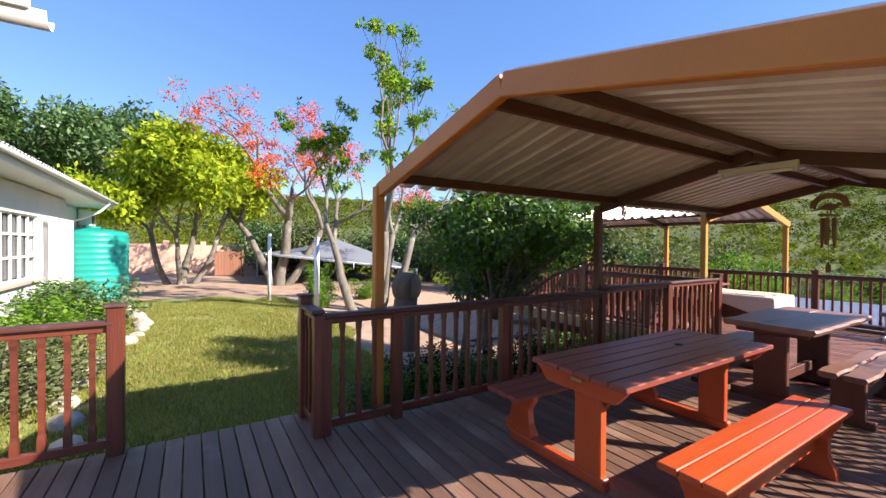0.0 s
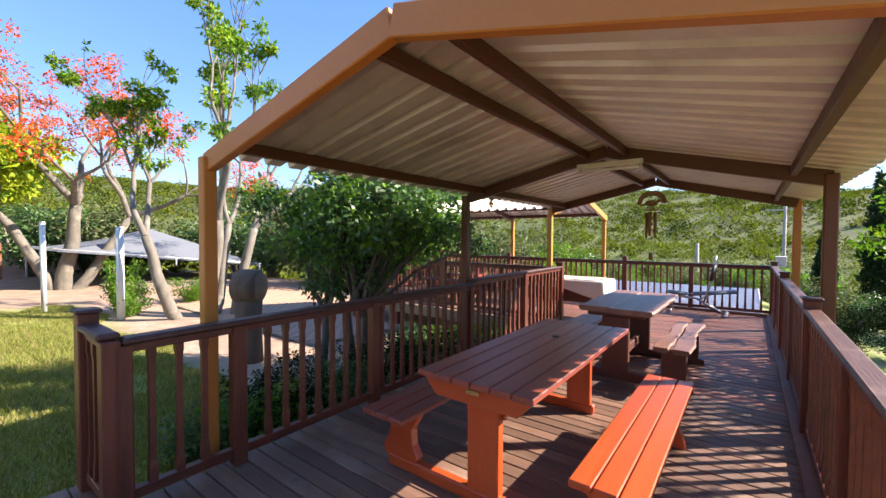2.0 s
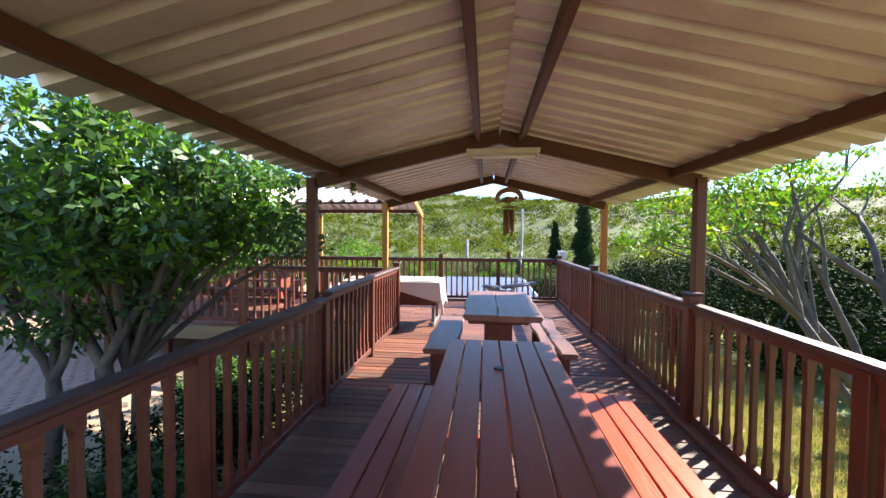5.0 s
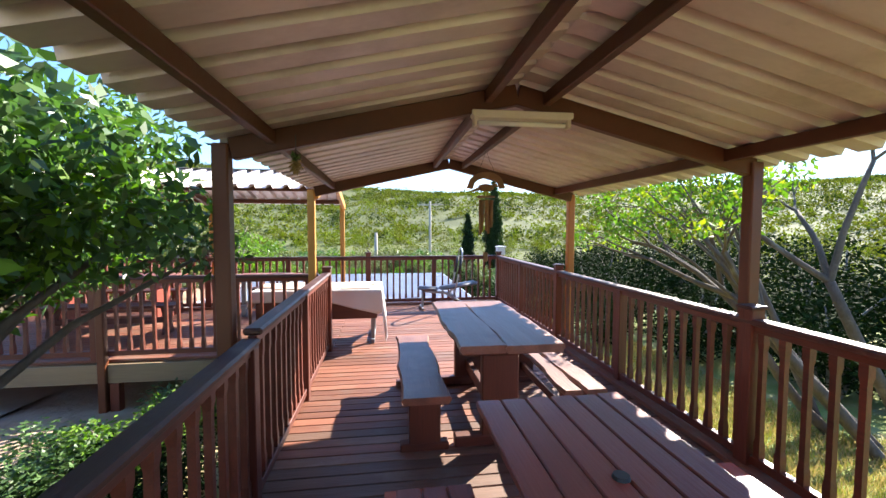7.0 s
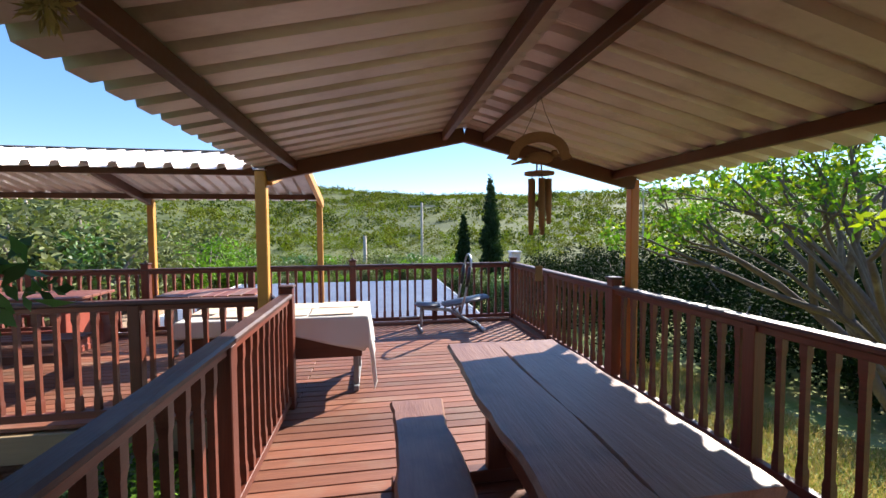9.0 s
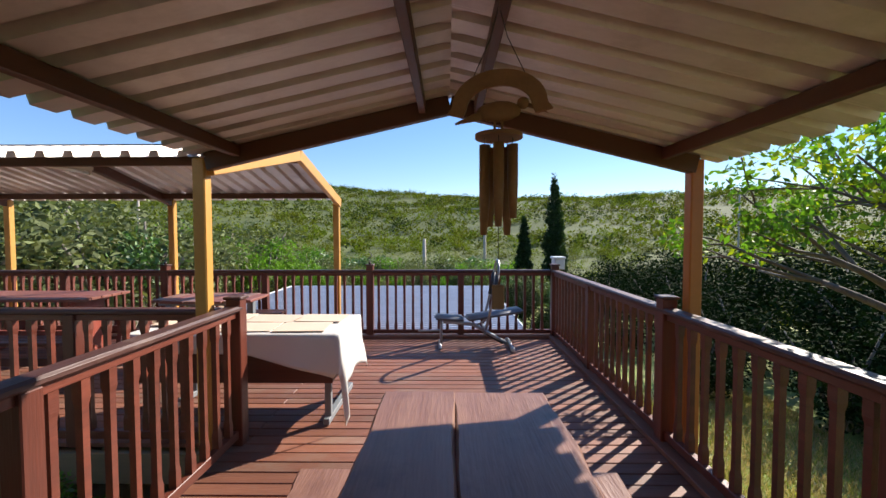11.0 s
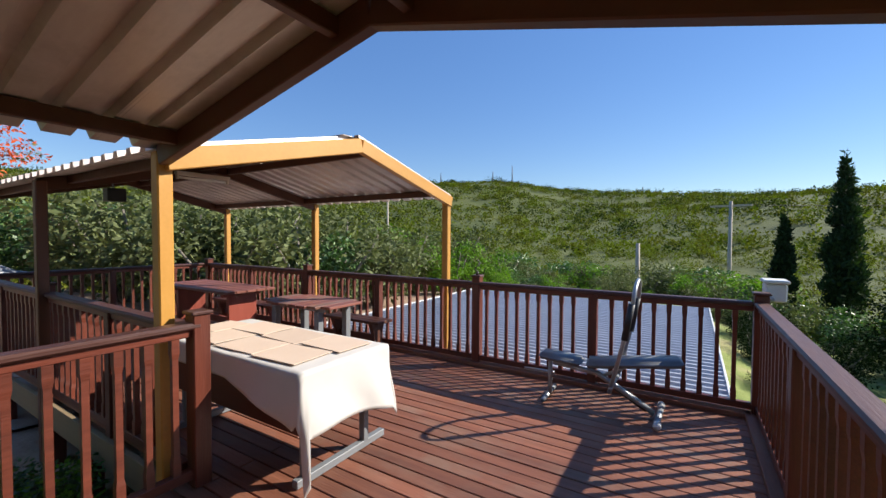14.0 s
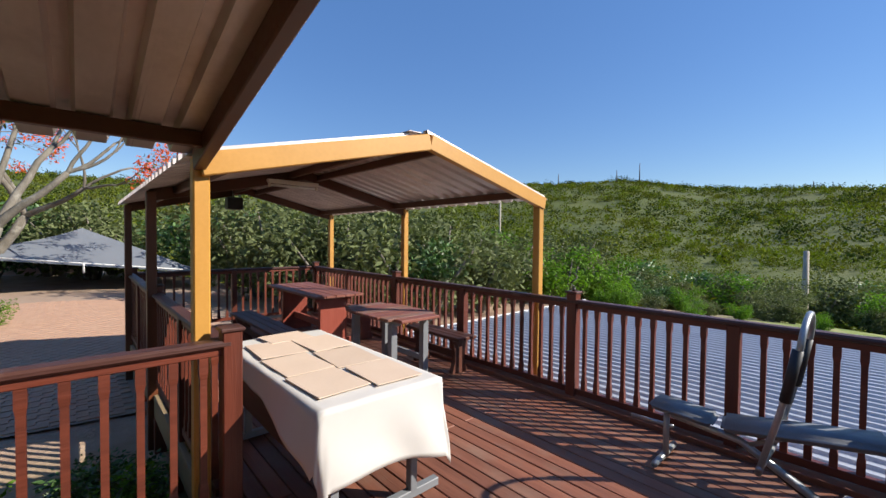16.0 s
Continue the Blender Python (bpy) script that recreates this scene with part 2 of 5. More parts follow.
L = dict(
    dark=leaf_material("dark_green_leaf", (0.050, 0.098, 0.030), (0.100, 0.178, 0.056), (1.1, 1.5, 0.6), 0.55, 0.26, 0.42, 0.4),
    # leaf darkened and barely translucent: the thicket's shade is in its colour
    thicket=leaf_material("shaded_thicket_leaf", (0.009, 0.019, 0.005), (0.021, 0.039, 0.010), (1.0, 1.4, 0.5), 0.45, 0.04, 0.8, 0.03),
    fresh=leaf_material("fresh_green_leaf", (0.085, 0.175, 0.018), (0.15, 0.26, 0.032), (1.2, 1.5, 0.5)),
    lime=leaf_material("lime_leaf", (0.25, 0.32, 0.018), (0.38, 0.44, 0.035), (1.3, 1.4, 0.5), 0.3),
    olive=leaf_material("olive_leaf", (0.085, 0.110, 0.040), (0.165, 0.185, 0.080), (1.2, 1.3, 0.6), 0.45, 0.22),
    flower=leaf_material("red_blossom", (0.62, 0.085, 0.022), (0.76, 0.17, 0.05), (1.2, 0.8, 0.5), 0.3),
    heath=leaf_material("heath_leaf", (0.082, 0.098, 0.012), (0.150, 0.160, 0.028), (1.2, 1.3, 0.4), 0.45, 0.25, 0.8, 0.04),
    gorse=leaf_material("bright_heath_leaf", (0.092, 0.125, 0.011), (0.165, 0.195, 0.024), (1.2, 1.4, 0.4), 0.4, 0.28, 0.8, 0.04),
    bushes=leaf_material("dark_heath_leaf", (0.030, 0.048, 0.010), (0.060, 0.084, 0.018), (1.1, 1.3, 0.5), 0.45, 0.15, 0.8, 0.04),
    cypress=leaf_material("cypress_leaf", (0.022, 0.044, 0.018), (0.038, 0.068, 0.024), (1.0, 1.3, 0.5), 0.45, 0.15),
    grass=leaf_material("lawn_grass", (0.16, 0.195, 0.032), (0.27, 0.29, 0.065), (1.2, 1.3, 0.5), 0.45, 0.25),
    dry=leaf_material("dry_grass", (0.32, 0.255, 0.11), (0.46, 0.375, 0.18), (1.2, 1.1, 0.7), 0.3),
)

# ---- helpers for building ----
W = {}          # world matrices of things and parts
CACHE = {}


def thing(name, at, label, category, group="", kind=""):
    ob = new(name)
    ob.empty_display_size = 0.1
    ob.matrix_basis = W[ob] = Matrix.Translation(at) if not isinstance(at, Matrix) else at
    return tagged(ob, label, category, group, kind)


def put(name, mesh, m, parent=None, label=""):
    ob = new(name, mesh)
    W[ob] = m
    if parent is not None:
        ob.parent = parent
        ob.matrix_basis = W[parent].inverted() @ m
    else:
        ob.matrix_basis = m
    return tagged(ob, label)


def to_mesh(bm, mat, smooth=False):
    me = bpy.data.meshes.new("mesh")
    bm.to_mesh(me)
    bm.free()
    me.materials.append(mat)
    if smooth:
        me.shade_smooth()
    return me


def raw_mesh(verts, faces, mat, smooth=False):
    me = bpy.data.meshes.new("mesh")
    me.from_pydata(verts, [], faces)
    me.materials.append(mat)
    if smooth:
        me.shade_smooth()
    me.update()
    return me


def shell(verts, faces, thick):
    """A skin given real thickness along its own normals."""
    bm = bmesh.new()
    vs = [bm.verts.new(v) for v in verts]
    top = [bm.faces.new([vs[i] for i in f]) for f in faces]
    bm.normal_update()
    low = [bm.verts.new(v.co - v.normal * thick) for v in vs]
    bm.verts.index_update()
    rim = [e for e in bm.edges if e.is_boundary]
    pairs = [(e.verts[0].index, e.verts[1].index) for e in rim]
    for f in top:
        bm.faces.new([low[v.index] for v in reversed(f.verts)])
    for a, b in pairs:
        bm.faces.new((vs[b], vs[a], low[a], low[b]))
    bmesh.ops.recalc_face_normals(bm, faces=bm.faces)
    return bm


def part(name, bm, mat, parent, label="", smooth=False):
    return put(name, to_mesh(bm, mat, smooth), W[parent], parent, label)


def cbox(l, w, h, mat, bev=0.004):
    """A box with worn edges, its length along x, centred."""
    key = (round(l, 4), round(w, 4), round(h, 4), mat.name, bev)
    if key not in CACHE:
        bm = bmesh.new()
        bmesh.ops.create_cube(bm, size=1)
        bmesh.ops.scale(bm, vec=(l, w, h), verts=bm.verts)
        if bev:
            bmesh.ops.bevel(bm, geom=bm.edges, offset=min(bev, 0.3 * min(l, w, h)), segments=1, affect="EDGES")
        CACHE[key] = to_mesh(bm, mat)
    return CACHE[key]


def along(p0, p1):
    """A frame at the middle of p0 p1 with x along it."""
    p0, p1 = Vector(p0), Vector(p1)
    x = (p1 - p0).normalized()
    ref = Vector((0, 1, 0)) if abs(x.z) > 0.99 else Vector((0, 0, 1))
    y = ref.cross(x).normalized()
    z = x.cross(y)
    m = Matrix((x, y, z)).transposed().to_4x4()
    m.translation = (p0 + p1) / 2
    return m


def beam(name, p0, p1, w, h, mat, parent, label="", bev=0.004):
    """A straight member from p0 to p1, w wide and h high."""
    d = (Vector(p1) - Vector(p0)).length
    return put(name, cbox(d, w, h, mat, bev), along(p0, p1), parent, label)


def tube_mesh(points, radii, mat, sides=10, smooth=True):
    """A round tube through points, with a radius at each."""
    pts = [Vector(p) for p in points]
    verts, faces = [], []
    prev = None
    for i, p in enumerate(pts):
        d = (pts[min(i + 1, len(pts) - 1)] - pts[max(i - 1, 0)]).normalized()
        if prev is None:
            u = d.orthogonal().normalized()
        else:
            u = (prev - d * prev.dot(d)).normalized()
        prev = u
        v = d.cross(u)
        for k in range(sides):
            a = 2 * math.pi * k / sides
            verts.append(p + (u * math.cos(a) + v * math.sin(a)) * radii[i])
    for i in range(len(pts) - 1):
        for k in range(sides):
            a, b = i * sides + k, i * sides + (k + 1) % sides
            faces.append((a, b, b + sides, a + sides))
    faces.append(tuple(range(sides - 1, -1, -1)))
    faces.append(tuple(range((len(pts) - 1) * sides, len(pts) * sides)))
    return raw_mesh([tuple(v) for v in verts], faces, mat, smooth)


def tube(name, points, r, mat, parent, label="", sides=10):
    o = Vector(points[0])
    rr = r if isinstance(r, (list, tuple)) else [r] * len(points)
    return put(name, tube_mesh([Vector(p) - o for p in points], rr, mat, sides), Matrix.Translation(o), parent, label)


def prism(outline, thick, mat, axis="y", bev=0.004):
    """A board cut to an outline in x and z, thick along y, centred."""
    bm = bmesh.new()
    vs = [bm.verts.new((x, -thick / 2, z)) for x, z in outline]
    f = bm.faces.new(vs)
    ex = bmesh.ops.extrude_face_region(bm, geom=[f])
    bmesh.ops.translate(bm, vec=(0, thick, 0), verts=[g for g in ex["geom"] if isinstance(g, bmesh.types.BMVert)])
    bmesh.ops.recalc_face_normals(bm, faces=bm.faces)
    if bev:
        bmesh.ops.bevel(bm, geom=bm.edges, offset=bev, segments=1, affect="EDGES")
    return to_mesh(bm, mat)


# ---- the ground and the hills ----
RIDGE_AZ = (-180, -90, -50, -10, 5, 14, 24, 33, 50, 70, 85, 110, 180)
RIDGE_EL = (4.0, 4.2, 4.9, 5.3, 5.5, 5.8, 7.6, 7.4, 6.6, 5.8, 5.0, 4.4, 4.0)


def smooth01(a, b, x):
    t = min(1.0, max(0.0, (x - a) / (b - a)))
    return t * t * (3 - 2 * t)


def near_ground(x, y):
    z = -0.32 - 0.045 * min(max(x - 1.0, 0.0), 8.0)
    z -= 0.55 * smooth01(1.0, -2.5, y) + 0.35 * smooth01(3.0, 9.0, x) * smooth01(1.5, -1.5, y)
    z += 0.15 * smooth01(9.0, 16.0, y) * smooth01(3.0, 6.0, x)
    return z


def ground_z(x, y):
    dx, dy = x - 5.0, y - 2.0
    r = math.hypot(dx, dy)
    az = math.degrees(math.atan2(dy, dx))
    el = float(np.interp(az, RIDGE_AZ, RIDGE_EL))
    n = noise.fractal(Vector((x * 0.006, y * 0.006, 3.1)), 0.8, 2.2, 4)
    front = 1.0 - smooth01(62.0, 95.0, az) * smooth01(-181.0, -180.0, az)
    if az < -75.0:
        front = smooth01(-130.0, -75.0, az)
    z = near_ground(x, y)
    start = 13.0 + 22.0 * (1 - front)
    z += -5.5 * front * smooth01(start, 48.0, r)
    ridge = 310.0 + 40 * math.sin(az * 0.09)
    top = 1.5 + math.tan(radians(el)) * ridge
    z += (top + 6.0 + 2.0 * n) * smooth01(45.0, ridge * 1.08, r) ** 1.15
    z += 2.2 * n * smooth01(40.0, 120.0, r)
    z -= 25.0 * smooth01(ridge * 1.1, 1200.0, r)
    return z


def build_ground():
    rings = [0.0]
    r = 0.8
    while r < 4000:
        rings.append(r)
        r *= 1.055 if r < 700 else 1.2
    seg = 240
    verts, faces = [(5.0, 2.0, ground_z(5.0, 2.0))], []
    for r in rings[1:]:
        for k in range(seg):
            a = 2 * math.pi * k / seg
            x, y = 5.0 + r * math.cos(a), 2.0 + r * math.sin(a)
            bumpy = 0.03 * noise.noise(Vector((x * 1.3, y * 1.3, 0))) if r < 40 else 0
            verts.append((x, y, ground_z(x, y) + bumpy))
    for k in range(seg):
        faces.append((0, 1 + k, 1 + (k + 1) % seg))
    for i in range(len(rings) - 2):
        for k in range(seg):
            a, b = 1 + i * seg + k, 1 + i * seg + (k + 1) % seg
            faces.append((a, a + seg, b + seg, b))
    m = bpy.data.materials.new("ground_cover")
    m.use_nodes = True
    n, link = m.node_tree.nodes, m.node_tree.links.new
    b = n["Principled BSDF"]
    geo = n.new("ShaderNodeNewGeometry")

    def nz(scale, detail=6):
        t = n.new("ShaderNodeTexNoise")
        t.inputs["Scale"].default_value, t.inputs["Detail"].default_value = scale, detail
        link(geo.outputs["Position"], t.inputs[0])
        return t.outputs[0]

    def ramp(src, stops):
        q = n.new("ShaderNodeValToRGB")
        e = q.color_ramp.elements
        while len(e) < len(stops):
            e.new(0.5)
        for el, (p, c) in zip(e, stops):
            el.position, el.color = p, (*c, 1)
        link(src, q.inputs[0])
        return q.outputs[0]

    def mix(f, a, c):
        q = n.new("ShaderNodeMix")
        q.data_type = "RGBA"
        link(f, q.inputs[0])
        link(a, q.inputs[6])
        link(c, q.inputs[7])
        return q.outputs[2]

    lawn = ramp(nz(1.3), [(0.32, (0.13, 0.175, 0.03)), (0.5, (0.21, 0.25, 0.055)), (0.68, (0.34, 0.30, 0.13))])
    soil = ramp(nz(2.0), [(0.3, (0.30, 0.19, 0.125)), (0.7, (0.44, 0.31, 0.22))])
    hill = ramp(nz(0.05, 10), [(0.34, (0.046, 0.064, 0.009)), (0.54, (0.074, 0.094, 0.014)), (0.76, (0.105, 0.115, 0.026))])
    dist = n.new("ShaderNodeVectorMath")
    dist.operation = "DISTANCE"
    dist.inputs[1].default_value = (5, 2, 0)
    link(geo.outputs["Position"], dist.inputs[0])
    far = n.new("ShaderNodeMapRange")
    far.inputs[1].default_value, far.inputs[2].default_value = 24, 40
    link(dist.outputs["Value"], far.inputs[0])
    sep = n.new("ShaderNodeSeparateXYZ")
    link(geo.outputs["Position"], sep.inputs[0])
    wob = n.new("ShaderNodeMath")
    wob.operation = "MULTIPLY_ADD"
    wob.inputs[1].default_value = 3.0
    link(nz(0.35), wob.inputs[0])
    link(sep.outputs["Y"], wob.inputs[2])
    bare = n.new("ShaderNodeMapRange")          # bare soil beyond the lawn
    bare.inputs[1].default_value, bare.inputs[2].default_value = 16.6, 17.4
    link(wob.outputs[0], bare.inputs[0])
    wobx = n.new("ShaderNodeMath")
    wobx.operation = "MULTIPLY_ADD"
    wobx.inputs[1].default_value = 2.0
    link(nz(0.4), wobx.inputs[0])
    link(sep.outputs["X"], wobx.inputs[2])
    barex = n.new("ShaderNodeMapRange")
    barex.inputs[1].default_value, barex.inputs[2].default_value = 3.2, 3.9
    link(wobx.outputs[0], barex.inputs[0])
    left = n.new("ShaderNodeMapRange")
    left.inputs[1].default_value, left.inputs[2].default_value = 3.0, 6.5
    link(sep.outputs["Y"], left.inputs[0])
    both = n.new("ShaderNodeMath")
    both.operation = "MULTIPLY"
    link(barex.outputs[0], both.inputs[0])
    link(left.outputs[0], both.inputs[1])
    anyb = n.new("ShaderNodeMath")
    anyb.operation = "MAXIMUM"
    link(bare.outputs[0], anyb.inputs[0])
    link(both.outputs[0], anyb.inputs[1])
    near = mix(anyb.outputs[0], lawn, soil)
    link(mix(far.outputs[0], near, hill), b.inputs["Base Color"])
    b.inputs["Roughness"].default_value = 0.95
    bp = n.new("ShaderNodeBump")
    bp.inputs["Strength"].default_value, bp.inputs["Distance"].default_value = 0.6, 0.05
    link(nz(14.0, 8), bp.inputs["Height"])
    link(bp.outputs[0], b.inputs["Normal"])
    g = new("ground", raw_mesh(verts, faces, m, True))
    tagged(g, "sloping lawn, bare soil and green hillside around the deck", "ground", kind="structure")


build_ground()

# ---- plants ----


def leaf_mesh(centers, n, size, mat, seed, spread=1.0, droop=0.3, aspect=2.2):
    """Many small pointed leaves around centres (x, y, z, radius)."""
    rng = np.random.default_rng(seed)
    c = np.array(centers, float)
    w = c[:, 3] ** 2
    idx = rng.choice(len(c), n, p=w / w.sum())
    d = rng.normal(size=(n, 3))
    d /= np.linalg.norm(d, axis=1)[:, None]
    rad = rng.random(n) ** 0.45
    pos = c[idx, :3] + d * (rad * c[idx, 3] * spread)[:, None] * np.array((1, 1, 0.8))
    t = rng.normal(size=(n, 3)) + d * 0.6
    t[:, 2] -= droop
    t /= np.linalg.norm(t, axis=1)[:, None]
    s = rng.normal(size=(n, 3)) * 0.7 + np.array((0, 0, 0.1))
    s = np.cross(t, s)
    s /= np.linalg.norm(s, axis=1)[:, None]
    nn = np.cross(t, s)
    ln = size * (0.6 + 0.8 * rng.random(n))[:, None]
    wd = ln / aspect
    v = np.empty((n, 4, 3))
    v[:, 0] = pos
    v[:, 1] = pos + t * ln * 0.5 + s * wd * 0.5 + nn * ln * 0.08
    v[:, 2] = pos + t * ln
    v[:, 3] = pos + t * ln * 0.5 - s * wd * 0.5 + nn * ln * 0.08
    me = bpy.data.meshes.new("mesh")
    me.vertices.add(4 * n)
    me.loops.add(4 * n)
    me.polygons.add(n)
    me.vertices.foreach_set("co", v.reshape(-1).astype(np.float32))
    me.loops.foreach_set("vertex_index", np.arange(4 * n, dtype=np.int32))
    me.polygons.foreach_set("loop_start", np.arange(0, 4 * n, 4, dtype=np.int32))
    me.materials.append(mat)
    me.update()
    me.validate()
    return me


def merge_tubes(tubes, mat, sides=7):
    verts, faces = [], []
    for pts, radii in tubes:
        me_pts = [Vector(p) for p in pts]
        base = len(verts)
        u = None
        for i, p in enumerate(me_pts):
            d = (me_pts[min(i + 1, len(me_pts) - 1)] - me_pts[max(i - 1, 0)]).normalized()
            u = d.orthogonal().normalized() if u is None else (u - d * u.dot(d)).normalized()
            v = d.cross(u)
            for k in range(sides):
                a = 2 * math.pi * k / sides
                verts.append(tuple(p + (u * math.cos(a) + v * math.sin(a)) * radii[i]))
        for i in range(len(me_pts) - 1):
            for k in range(sides):
                a, b = base + i * sides + k, base + i * sides + (k + 1) % sides
                faces.append((a, b, b + sides, a + sides))
        faces.append(tuple(base + (len(me_pts) - 1) * sides + k for k in range(sides)))
    return raw_mesh(verts, faces, mat, True)


def grow(rng, p, d, length, r, depth, tubes, tips, bend=0.25, up=0.15, forks=(2, 3), shrink=0.68, angle=0.6, inner=True):
    """Grows one limb and, at its end, its forks."""
    pts, radii = [p.copy()], [r]
    n = 5
    for i in range(n):
        d = (d + Vector((rng.gauss(0, bend), rng.gauss(0, bend), rng.gauss(0, bend) + up)) * 0.4).normalized()
        p = p + d * length / n
        pts.append(p.copy())
        radii.append(r * (1 - 0.38 * (i + 1) / n))
    tubes.append((pts, radii))
    if depth == 0:
        tips.append(p)
        return
    if inner and depth <= 2:
        tips.append(pts[3])
    for k in range(rng.randint(*forks)):
        side = Vector((rng.gauss(0, 1), rng.gauss(0, 1), rng.gauss(0, 0.6)))
        side = (side - d * side.dot(d)).normalized()
        nd = (d + side * rng.uniform(0.6, 1.3) * angle).normalized()
        grow(rng, pts[-1] if k else p, nd, length * shrink * rng.uniform(0.8, 1.15), radii[-1] * 0.78, depth - 1, tubes, tips, bend, up, forks, shrink, angle, inner)


def tree(at, label, stems, depth, leaves, leaf_size, leaf_mat, seed, clump=0.45, lean=(0, 0, 1), extra=(), bark="bark", name="tree", category="tree", group="", more=(), shift=(0, 0, 0), **kw):
    """A tree with tapered limbs. stems: (dx, dy, direction, length, radius) each; extra: crown clumps (x, y, z, r)."""
    rng = random.Random(seed)
    root = thing(name, at, label, category, group)
    tubes, tips = [], []
    for dx, dy, d, length, r in stems:
        grow(rng, Vector((dx, dy, -0.15)), Vector(d).normalized(), length, r, depth, tubes, tips, **kw)
    hub = Vector((stems[0][0], stems[0][1], 0)) + Vector(stems[0][2]).normalized() * stems[0][3] * 0.8
    for ex in extra:
        q = Vector(ex[:3])
        tubes.append(([hub, hub.lerp(q, 0.5) + Vector((0, 0, 0.12)), q], [0.03, 0.02, 0.008]))
    put("trunk", merge_tubes(tubes, M[bark]), W[root], root)
    cl = [(t.x + shift[0], t.y + shift[1], t.z + shift[2], clump * rng.uniform(0.6, 1.3)) for t in tips] + list(extra)
    if leaves:
        put("crown", leaf_mesh(cl, leaves, leaf_size, L[leaf_mat], seed), W[root], root)
    for nm, mat, n, size in more:
        put(nm, leaf_mesh(cl[::2], n, size, L[mat], seed + 9), W[root], root)
    return root


def bush(at, label, radius, height, leaves, leaf_size, leaf_mat, seed, name="bush", group="", category="shrub"):
    """A leafy shrub with a few thin stems inside."""
    rng = random.Random(seed)
    root = thing(name, at, label, category, group)
    tubes, cl = [], []
    for k in range(9):
        a = rng.uniform(0, 2 * math.pi)
        q = rng.uniform(0.15, 0.75) * radius
        top = Vector((q * math.cos(a), q * math.sin(a), height * rng.uniform(0.45, 0.85)))
        mid = top * 0.5 + Vector((rng.gauss(0, 0.06), rng.gauss(0, 0.06), 0)) * radius
        tubes.append(([Vector((0.1 * top.x, 0.1 * top.y, -0.1)), mid, top], [0.03 * radius, 0.022 * radius, 0.01 * radius]))
        cl.append((top.x, top.y, top.z - 0.05 * height, radius * rng.uniform(0.28, 0.5)))
        cl.append((mid.x * 1.4, mid.y * 1.4, mid.z, radius * rng.uniform(0.25, 0.42)))
    put("stem", merge_tubes(tubes, M["bark"], 5), W[root], root)
    put("crown", leaf_mesh(cl, leaves, leaf_size, L[leaf_mat], seed), W[root], root)
    return root


# ---- the deck ----
PITCH, BOARD = 0.115, 0.107
X0, X1 = -2.3, 10.1
deck = thing("floor", (0, 0, 0), "weathered red-brown timber deck boards on posts above the lawn", "deck", kind="structure")


def boards():
    x, i = X0, 0
    rng = random.Random(4)
    while x < X1:
        if x < 0.72:
            spans = [(-1.6, 1.1), (1.106, 3.97)]
        elif x < 1.3:
            spans = [(-1.6, 1.1), (1.106, 3.53)]
        elif x < 7.02:
            spans = [(0.30, 3.53)]
        else:
            spans = [(0.30, 3.4 + 0.9 * (i % 2)), (3.406 + 0.9 * (i % 2), 8.95)]
        for a, b in spans:
            j = rng.uniform(-0.0015, 0.0015)
            put("board", cbox(b - a, BOARD, 0.032, M["worn" if x < 4.4 + 0.8 * rng.random() else "deck"], 0.004), along((x, a, -0.016 + j), (x, b, -0.016 + j)), deck)
        x += PITCH
        i += 1


# ---- railings ----
CAP_W = 0.105


def railing(p0, p1, posts, label, group, pitch=0.135, tall=(), cap_mat="cap", top=0.985, kerb=0):
    """A timber railing along x or y; posts at distances from p0, those in tall standing above the handrail."""
    p0, p1 = Vector((*p0, 0)), Vector((*p1, 0))
    d = (p1 - p0).normalized()
    run = (p1 - p0).length
    root = thing("deck_railing", p0, label, "railing", group)
    up = Vector((0, 0, 1))
    beam("handrail", p0 + up * (top - 0.02), p1 + up * (top - 0.02), CAP_W, 0.04, M[cap_mat], root, "worn moulded handrail", 0.012)
    beam("top_rail", p0 + up * (top - 0.062), p1 + up * (top - 0.062), 0.05, 0.044, M["rail"], root)
    beam("bottom_rail", p0 + up * 0.085, p1 + up * 0.085, 0.05, 0.06, M["rail"], root)
    if kerb:
        side = Vector((-d.y, d.x, 0)) * kerb
        beam("kerb_board", p0 + side + up * 0.022, p1 + side + up * 0.022, 0.13, 0.042, M["deck"], root, "low timber kerb board")
    for s in posts:
        q = p0 + d * s
        if s in tall:
            post = beam("post", q, q + up * 1.045, 0.10, 0.10, M["rail"], root, "", 0.006)
            put("post_cap", cbox(0.125, 0.125, 0.022, M["cap"], 0.006), Matrix.Translation(q + up * 1.056), post)
        else:
            beam("post", q, q + up * (top - 0.041), 0.085, 0.085, M["rail"], root, "", 0.005)
    n = round(run / pitch)
    ang = math.atan2(d.y, d.x)
    for k in range(1, n):
        s = k * run / n
        if any(abs(s - a) < 0.075 for a in posts):
            continue
        q = p0 + d * s
        put("baluster", baluster_mesh(), Matrix.Translation(q) @ Matrix.Rotation(ang, 4, "Z"), root)
    return root


def baluster_mesh():
    """A square baluster with chamfered waists near both ends."""
    if "baluster" not in CACHE:
        prof = [(0.11, 0.021), (0.20, 0.021), (0.235, 0.016), (0.80, 0.016), (0.835, 0.021), (0.925, 0.021)]
        verts, faces = [], []
        for z, h in prof:
            verts += [(-h, -h, z), (h, -h, z), (h, h, z), (-h, h, z)]
        for i in range(len(prof) - 1):
            for k in range(4):
                a, b = 4 * i + k, 4 * i + (k + 1) % 4
                faces.append((a, b, b + 4, a + 4))
        CACHE["baluster"] = raw_mesh(verts, faces, M["rail"])
    return CACHE["baluster"]


